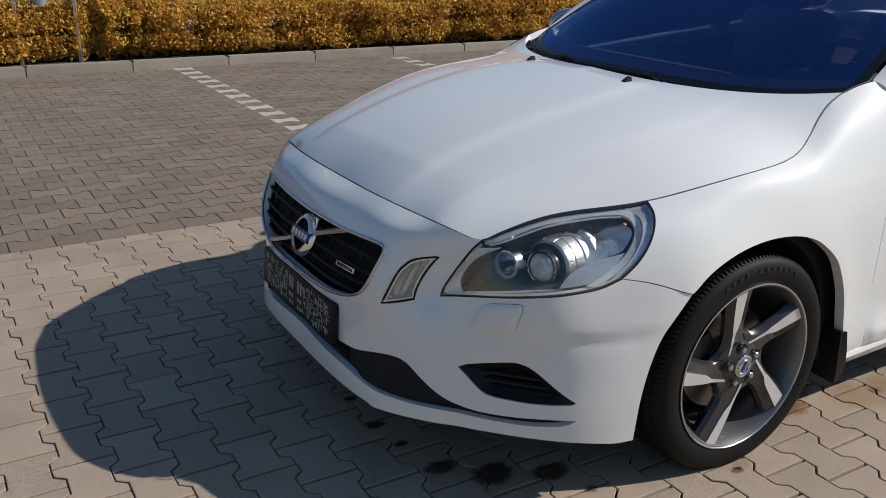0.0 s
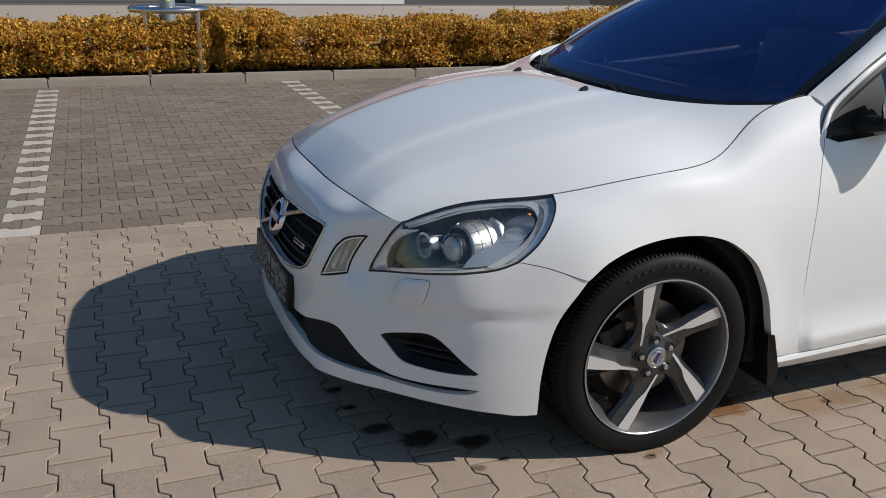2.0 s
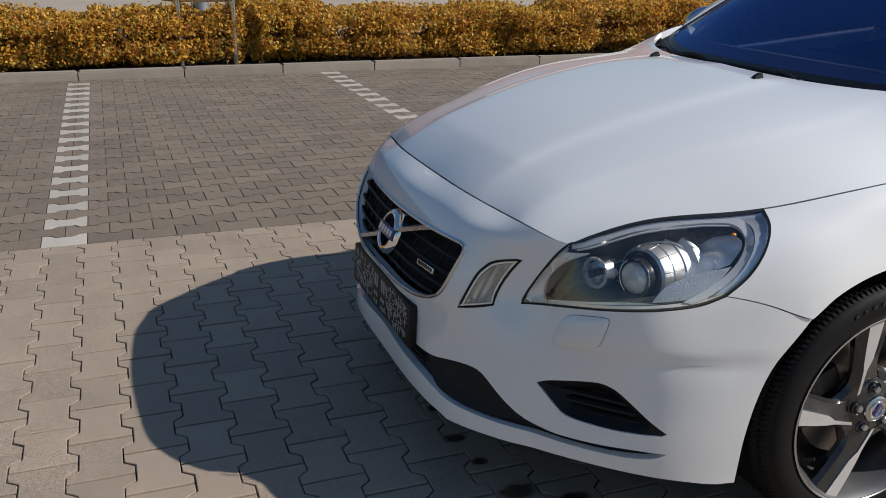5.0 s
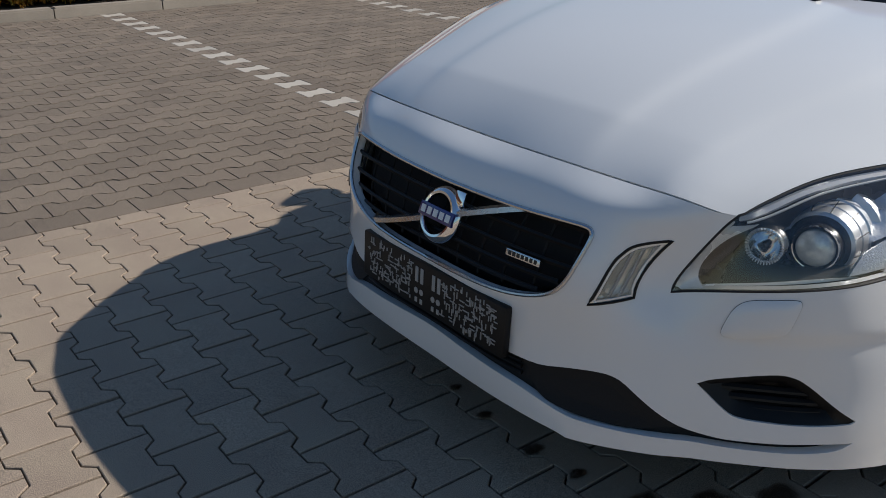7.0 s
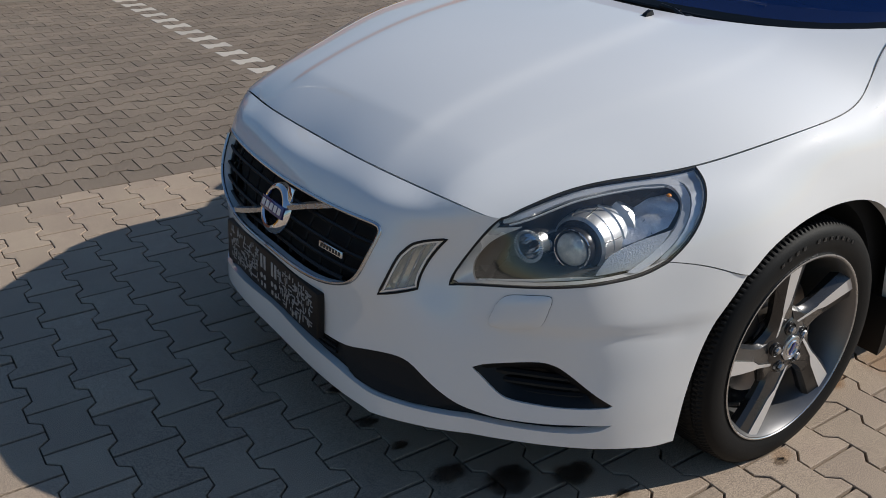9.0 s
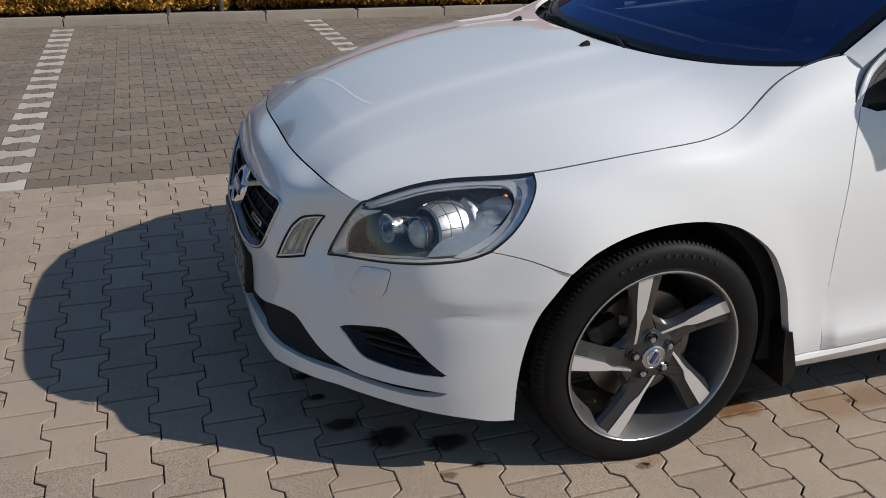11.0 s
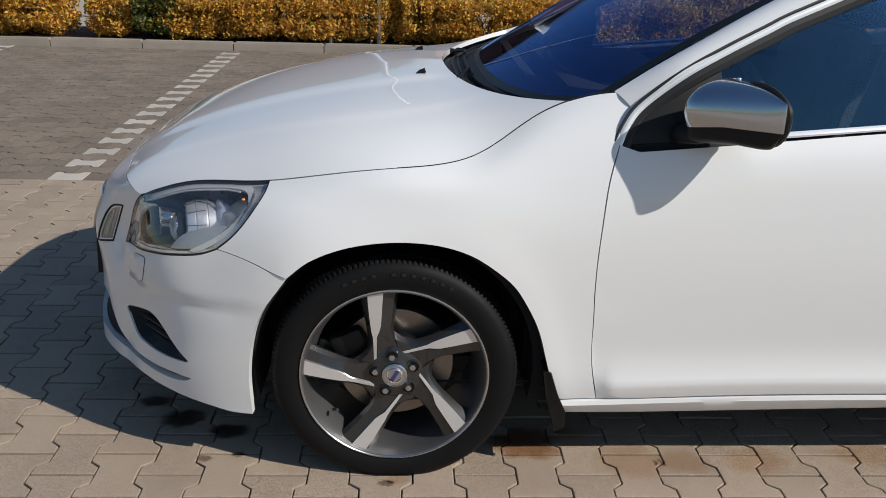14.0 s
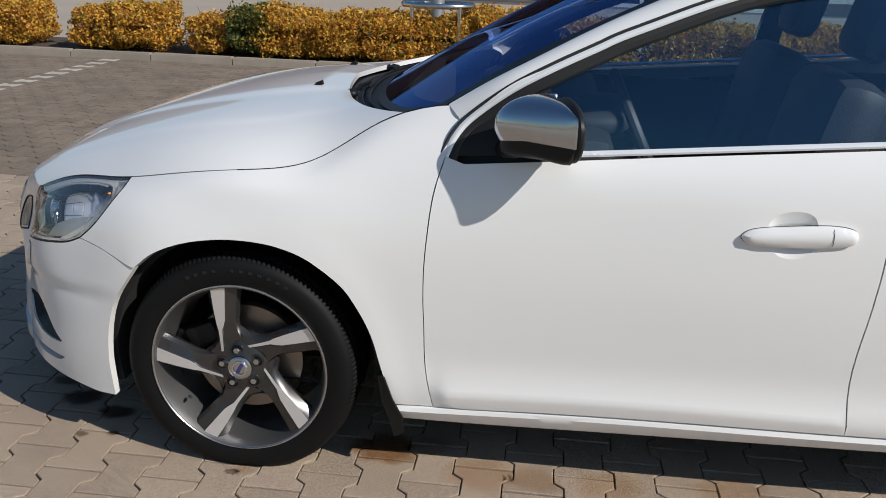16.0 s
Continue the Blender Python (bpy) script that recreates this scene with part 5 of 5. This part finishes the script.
gr = next(n for n in GREEN.node_tree.nodes if n.type == "VALTORGB")
for e, c in zip(gr.color_ramp.elements, [(0.035, 0.055, 0.018), (0.055, 0.09, 0.025), (0.08, 0.125, 0.03), (0.16, 0.16, 0.03), (0.38, 0.24, 0.03), (0.52, 0.30, 0.03)]):
    e.color = (*c, 1)
TWIG = material("hedge twigs", (0.09, 0.06, 0.04), 0.85, vary=0.3, scale=30, bump=0.2)


def hedge_bush(x, y, width, depth, height, seed, mat, count):
    """A trimmed shrub: stems that fork from the ground and a shell of small leaves with gaps and stray shoots."""
    r = np.random.default_rng(seed)
    root = tagged(new("hedge_bush"), "autumn yellow hedge shrub behind the kerb" if mat is LEAF else "green hedge shrub among the yellow ones", "hedge", group="hedge shrubs")
    root.location = (x, y, .036)
    twigs = []
    for k in range(14):
        a = r.uniform(0, 2 * math.pi)
        top = np.array((math.cos(a) * width * r.uniform(.1, .48), math.sin(a) * depth * r.uniform(.1, .45), height * r.uniform(.6, .98)))
        base = np.array((r.normal(0, .07), r.normal(0, .07), 0))
        mid = base * .5 + top * .5 + r.normal(0, .03, 3)
        twigs.append(tube([tuple(base), tuple(mid), tuple(top)], [.007, .005, .002], 4))
        for q in range(3):
            e = mid + (top - mid) * r.uniform(0, .8)
            twigs.append(tube([tuple(e), tuple(e + r.normal(0, .09, 3) + (0, 0, .05))], .0025, 3))
    tagged(part("stem_work", merged(*twigs), TWIG, root), kind="stuff")
    n = count
    d = r.normal(0, 1, (n, 3))
    d /= np.linalg.norm(d, axis=1)[:, None]
    rad = np.clip(1 - np.abs(r.normal(0, .22, n)), .15, 1.06)
    lump = 1 + .13 * np.sin(d[:, 0] * 5 + seed) * np.cos(d[:, 2] * 4 + seed * 2) + .08 * np.sin(d[:, 1] * 9 + seed)
    sq = np.sign(d) * np.abs(d) ** .62
    c = sq * rad[:, None] * lump[:, None] * (width * .5, depth * .5, height * .5) + (0, 0, height * .53)
    stray = r.random(n) < .012
    c[stray, 2] += r.uniform(.02, .10, stray.sum())
    c[:, 2] = np.maximum(c[:, 2], .015)
    keep = ~((c[:, 2] < height * .12) & (r.random(n) < .4))
    c = c[keep]
    n = len(c)
    size = r.uniform(.016, .030, n)
    a = r.normal(0, 1, (n, 3))
    a /= np.linalg.norm(a, axis=1)[:, None]
    b = np.cross(a, r.normal(0, 1, (n, 3)))
    b /= np.linalg.norm(b, axis=1)[:, None]
    nn = np.cross(a, b)
    v = np.stack([c - a * size[:, None], c + b * size[:, None] * .55 + nn * size[:, None] * .15, c + a * size[:, None] * 1.05, c - b * size[:, None] * .55 + nn * size[:, None] * .15], 1).reshape(-1, 3)
    i = np.arange(n)[:, None] * 4
    part("foliage", (v.tolist(), np.concatenate([i + (0, 1, 2), i + (0, 2, 3)]).tolist()), mat, root, smooth=False)
    return root


hr = np.random.default_rng(11)
hx = -11.4
while hx < 15.5:
    w = hr.uniform(.85, 1.15)
    if not -6.7 < hx < -2.5:
        by_post = -1.25 < hx < .25
        hedge_bush(hx, 7.93 + (.14 if by_post else 0) + hr.uniform(-.05, .05), w * 1.45, hr.uniform(.95, 1.10) * (.80 if by_post else 1.0), hr.uniform(.56, .68) * (.88 if hx < -1.2 else 1.0), int(hx * 10) % 997, LEAF, 17000 if -7 < hx < 6 else 8000)
    hx += w * .82

for hx, w, height, mat in ((-6.15, 1.02, .56, LEAF), (-4.86, .66, .52, LEAF), (-4.32, .80, .58, LEAF), (-3.40, .56, .47, LEAF), (-2.86, .66, .60, GREEN), (-2.45, .80, .60, LEAF)):
    hedge_bush(hx, 7.90, w, .92, height, int(-hx * 100), mat, int(13000 * w))

for hx, w in ((-.80, .50), (-.42, .52)):
    hedge_bush(hx, 7.74, w, .30, .56, int(-hx * 1000), LEAF, 5000)
for hx, w in ((-1.48, .60), (.16, .60)):
    hedge_bush(hx, 7.86, w, .70, .60, int(abs(hx) * 500), LEAF, 7000)

# steel hoop round the lamp post
hoop = tagged(new("guard_hoop"), "stainless steel guard hoop round the lamp post", "guard rail")
hoop.location = (-.585, 7.86, 0)
arc = [(.42 * math.cos(a), .30 * math.sin(a), .735) for a in np.linspace(0, 2 * math.pi, 48, endpoint=False)]
part("rail", tube(arc, .034, 12, True), STEEL, hoop)
for x, y in ((-.285, -.225), (.285, -.225), (-.285, .225), (.285, .225)):
    part("post", tube([(x, y, .03), (x, y, .735)], .027, 12), STEEL, hoop)
lamp_post = tagged(new("lamp_post"), "grey steel lamp post with a yellow sticker", "lamp post")
lamp_post.location = (-.60, 7.90, 0)
part("pole", ([(r * math.cos(2 * math.pi * k / 24), r * math.sin(2 * math.pi * k / 24), z) for z, r in ((.03, .085), (.9, .085), (1.0, .062), (5.5, .04)) for k in range(24)], [(j * 24 + k, j * 24 + (k + 1) % 24, (j + 1) * 24 + (k + 1) % 24, (j + 1) * 24 + k) for j in range(3) for k in range(24)]), POLE, lamp_post)
part("sticker", ([(.0865 * math.cos(a), .0865 * math.sin(a), z) for z in (.82, .92) for a in np.linspace(-1.75, -1.30, 6)], [(k, k + 1, k + 7, k + 6) for k in range(5)]), STICKER, lamp_post)
part("lamp_head", box(-.15, .15, -.55, .05, 5.45, 5.55, .03), POLE, lamp_post)

# building across the lane
hall = tagged(new("commercial_building"), "low pale rendered commercial building with glazed entrance", "building")
hall.location = (0, 21.4, 0)
part("wall", merged(box(6.9, 40, 0, .3, 0, 2.5), box(-40, 1.2, 2.6, 2.9, 0, 1.3), box(1.0, 1.2, .3, 2.6, 0, 2.5), box(-40, 40, 12, 12.3, 0, 5.2), box(-40, -39.7, .3, 12, 0, 5.2), box(39.7, 40, .3, 12, 0, 5.2)), RENDER_WALL, hall, smooth=False)
part("cladding", merged(box(1.0, 40, -.06, .3, 2.5, 5.2), box(-40, 1.2, 2.54, 2.9, 1.3, 5.2), box(.94, 1.2, .3, 2.54, 2.5, 5.2)), BRICK_RED, hall, "brick red upper cladding", smooth=False)
part("floor", box(-40, 40, .3, 12, 0, .05), ASPHALT, hall, smooth=False)
part("roof", box(-40.2, 40.2, -.2, 12.5, 5.2, 5.45), POLE, hall, smooth=False)
shop = part("shopfront", box(1.2, 6.9, -.03, .07, 2.4, 2.5), RENDER_WALL, hall, "glazed entrance with pale frames", smooth=False)
part("threshold", box(1.2, 6.9, -.03, .07, .0, .10), RENDER_WALL, shop, smooth=False)
for x in (1.25, 3.1, 4.95, 6.85):
    part("mullion", box(x - .05, x + .05, -.03, .07, .1, 2.4), RENDER_WALL, shop, smooth=False)
for x in (1.25, 3.1, 4.95):
    part("pane", box(x + .05, x + 1.80, .0, .03, .1, 2.4), GLASS, shop, smooth=False)
part("plinth", box(6.95, 40, -.03, 0, 0, .30), ASPHALT, hall, smooth=False)

# dark car far off
far_car = tagged(new("parked_car"), "black hatchback parked far off by the building", "car")
far_car.matrix_world = pose(11.0, 15.6, 0, 0, 0, 8)
prof = [(-.95, .30), (-.98, .62), (-.80, .78), (-.05, .93), (.55, 1.38), (1.9, 1.44), (2.9, 1.0), (3.05, .60), (3.0, .28)]
fv, ff = [], []
for y, k in ((-.86, .94), (-.90, 1.0), (.90, 1.0), (.86, .94)):
    fv += [(x * k + .06 * (1 - k) * 10, y * (1 if z < 1.0 else .80), z) for x, z in prof]
m = len(prof)
for j in range(3):
    for i in range(m):
        ff.append((j * m + i, j * m + (i + 1) % m, (j + 1) * m + (i + 1) % m, (j + 1) * m + i))
ff += [tuple(range(m))[::-1], tuple(range(3 * m, 4 * m))]
part("body", (fv, ff), DARK_CAR, far_car, sharp=20)
for x in (-.05, 2.35):
    for y, a in ((-.92, 0), (.92, 180)):
        wheel = part("wheel", moved(revolve([(0, .02), (.20, .02), (.22, .0), (.30, .0), (.315, .03), (.315, .18), (.28, .2)], 32), pose(x, y, .315, 0, 0, a)), RUBBER, far_car)
        part("rim", moved(revolve([(0, .012), (.06, .008), (.19, .012), (.215, -.004)], 24), pose(x, y, .315, 0, 0, a)), BARREL, wheel)

# damp patches under the nose
def stain(x, y, r, seed, film=WET):
    g = np.random.default_rng(seed)
    ang = np.linspace(0, 2 * np.pi, 40, endpoint=False)
    wave = sum(g.uniform(.03, .13) * np.sin(ang * m + g.uniform(0, 6)) for m in (2, 3, 5, 8))
    ob = None
    for size, z in ((1.0, .0016), (.86, .0019), (.68, .0022)):
        rad = r * size * (1 + wave * (1.1 - .4 * size))
        layer = part("damp_core" if ob else "damp_stain", ([(x + 1.15 * q * math.cos(a), y + .85 * q * math.sin(a), z) for q, a in zip(rad, ang)], [tuple(range(40))]), film, ob, smooth=False)
        ob = ob or layer
    return tagged(ob, "dark damp drip stain on the pavers", "stain", kind="structure")


for i, (x, y, r) in enumerate(((-.75, -.52, .042), (-.64, -.62, .058), (-.49, -.69, .050), (-.79, -.36, .022), (-.53, -.83, .020), (-.81, -.05, .022), (-.81, -.23, .026), (-.79, .10, .018), (-.44, -.81, .018), (-.02, -.945, .020))):
    stain(x, y, r, i)
for i, (x, y, r) in enumerate(((0.520, -0.714, 0.060), (0.676, -0.837, 0.100), (0.821, -0.841, 0.075), (1.043, -0.836, 0.090), (0.007, -0.930, 0.030), (1.388, -0.812, 0.100))):
    tagged(stain(x, y, r, 40 + i, RUSTY_DAMP), "rust-brown damp patch on the pavers beside the car", "stain", kind="structure")

tagged(stain(0.385, -0.752, 0.095, 61, RUST), "rust-brown wet patch on the pavers below the mud flap", "stain", kind="structure")

# ---- kerb and pavers ----
LONG, PITCH = 0.20, 0.1435
kerb = tagged(new("kerb"), "pale concrete kerb along the parking bays", "kerb", kind="structure")
kerb_mesh = mesh_of("kerb_stone", *geo_of((lambda bm: (bmesh.ops.create_cube(bm, size=1, matrix=Matrix.LocRotScale((0, 0, 0), None, (.995, .12, .22))), bmesh.ops.bevel(bm, geom=[e for e in bm.edges if all(v.co.z > 0 for v in e.verts)], offset=.014, segments=2, affect="EDGES"), bm)[2])(bmesh.new())), KERB, None, True, 35)
kr = random.Random(3)
for k in range(-14, 17):
    st = part("kerb_stone", kerb_mesh, KERB, kerb)
    st.location = (-.90 + 1.006 * (k + .5), 7.145 + kr.uniform(-.002, .002), -.020 + kr.uniform(-.003, .003))


def stone_outline(cut=None, joint=.0019, end=.0042):
    """A bone-shaped interlocking paver, long axis along x. cut: half of it, or one long side straight."""
    w1, w2, g = PITCH / 2 + .0145 - joint, PITCH / 2 - .0145 - joint, end
    side = [(-LONG / 2 + g, w1), (-.064, w1), (-.040, w2), (.040, w2), (.064, w1), (LONG / 2 - g, w1)]
    if cut == "half":
        side = [(-LONG / 2 + g, w1), (-.064, w1), (-.040, w2), (-.002, w2)]
    low = [(x, -y) for x, y in side[::-1]]
    if cut == "straight":
        low = [(LONG / 2 - g, -w1 + .004), (-LONG / 2 + g, -w1 + .004)]
    return np.array(side[::-1] + low[::-1])


def stone_geo(outline, turn, bevel=.0022, depth=.022):
    """Top face, worn edge and sides."""
    area = np.sum(outline[:, 0] * np.roll(outline[:, 1], -1) - outline[:, 1] * np.roll(outline[:, 0], -1))
    if area < 0:
        outline = outline[::-1]
    d = np.roll(outline, -1, axis=0) - np.roll(outline, 1, axis=0)
    nin = np.c_[-d[:, 1], d[:, 0]] / np.linalg.norm(d, axis=1)[:, None]
    rings = [(outline + nin * bevel, 0.0), (outline, -bevel * .8), (outline, -depth)]
    c, s = math.cos(turn), math.sin(turn)
    v = np.concatenate([np.c_[o[:, 0] * c - o[:, 1] * s, o[:, 0] * s + o[:, 1] * c, np.full(len(o), z)] for o, z in rings])
    n = len(outline)
    faces = [tuple(range(n))]
    for r in range(2):
        for i in range(n):
            j = (i + 1) % n
            faces.append((r * n + i, (r + 1) * n + i, (r + 1) * n + j, r * n + j))
    return v, faces


def lay(name, parent, kinds, spots, mats, near_count, rest_name, rest_mat, near_to):
    """Lays pavers at (x, y, kind): the nearest as parts of their own, the others as one part."""
    pr = np.random.default_rng(len(spots))
    geos = {k: stone_geo(*a) for k, a in kinds.items()}
    meshes = {k: mesh_of(name, g[0], g[1], mats, None, False) for k, g in geos.items()}
    spots = sorted(spots, key=lambda q: (q[0] - near_to[0]) ** 2 + (q[1] - near_to[1]) ** 2)
    for x, y, k in spots[:near_count]:
        ob = part(name, meshes[k], mats, parent)
        ob.location = (x, y, pr.uniform(-.0012, .0012))
        ob.rotation_euler = (pr.normal(0, .004), pr.normal(0, .004), pr.normal(0, .004))
    verts, faces, base = [], [], 0
    for x, y, k in spots[near_count:]:
        v, f = geos[k]
        verts.append(v + (x, y, pr.uniform(-.0012, .0012)) + np.c_[np.zeros((len(v), 2)), v[:, 0] * pr.normal(0, .004) + v[:, 1] * pr.normal(0, .004)])
        faces += [tuple(i + base for i in q) for q in f]
        base += len(v)
    if verts:
        tagged(part(rest_name, (np.concatenate(verts), faces), rest_mat, parent, smooth=False), kind="stuff")


lane = tagged(new("pavement"), "sandy interlocking concrete paver surface", "pavement", kind="structure")
quarter_turn = math.pi / 2
spots = []
for k in range(-34, 40):
    cx = -1.326 + PITCH * k
    for n in range(-28, 12):
        cy = -.305 + .1 * (k % 2) + LONG * n
        if cy + .1 <= 1.90:
            spots.append((cx, cy, "whole"))
        elif cy <= 1.90:
            spots.append((cx, cy, "half"))
lay("paver", lane, {"whole": (stone_outline(), quarter_turn), "half": (stone_outline("half"), quarter_turn)}, spots, PAVER, 300, "more_pavers", PAVER_REST, (-.9, -.7))

bays = tagged(new("parking_bay"), "grey interlocking concrete pavers of the parking bays", "pavement", kind="structure")
lines = tagged(new("bay_marking"), "pale single pavers marking the parking bays", "marking", kind="structure")
spots, pale = [], []
for r in range(36):
    cy = 1.975 + PITCH * r
    for n in range(-62, 78):
        cx = -1.90 + .1 * (r % 2) + LONG * n
        kind = "straight" if r == 0 else "whole"
        if any(abs(cx - q) < .03 for q in ((-1.90, 3.10, -6.90, 8.1) if r % 2 == 0 else (-4.40, .60, 5.6, -9.4))):
            pale.append((cx, cy, kind))
        else:
            spots.append((cx, cy, kind))
kinds = {"whole": (stone_outline(None, .0054, .0022), 0.0, .0012), "straight": (stone_outline("straight", .0054, .0022), 0.0, .0012)}
tagged(part("joint_sand", box(-14.3, 13.4, 1.903, 7.08, -.016, -.0030), SAND, bays, "dark sand filling the joints", smooth=False), kind="stuff")
lay("paver", bays, kinds, spots, GREY_PAVER, 300, "more_pavers", GREY_REST, (-1.2, 2.4))
lay("pale_paver", lines, kinds, pale, WHITE_PAVER, 300, "more_pavers", WHITE_PAVER, (-1.9, 2.4))
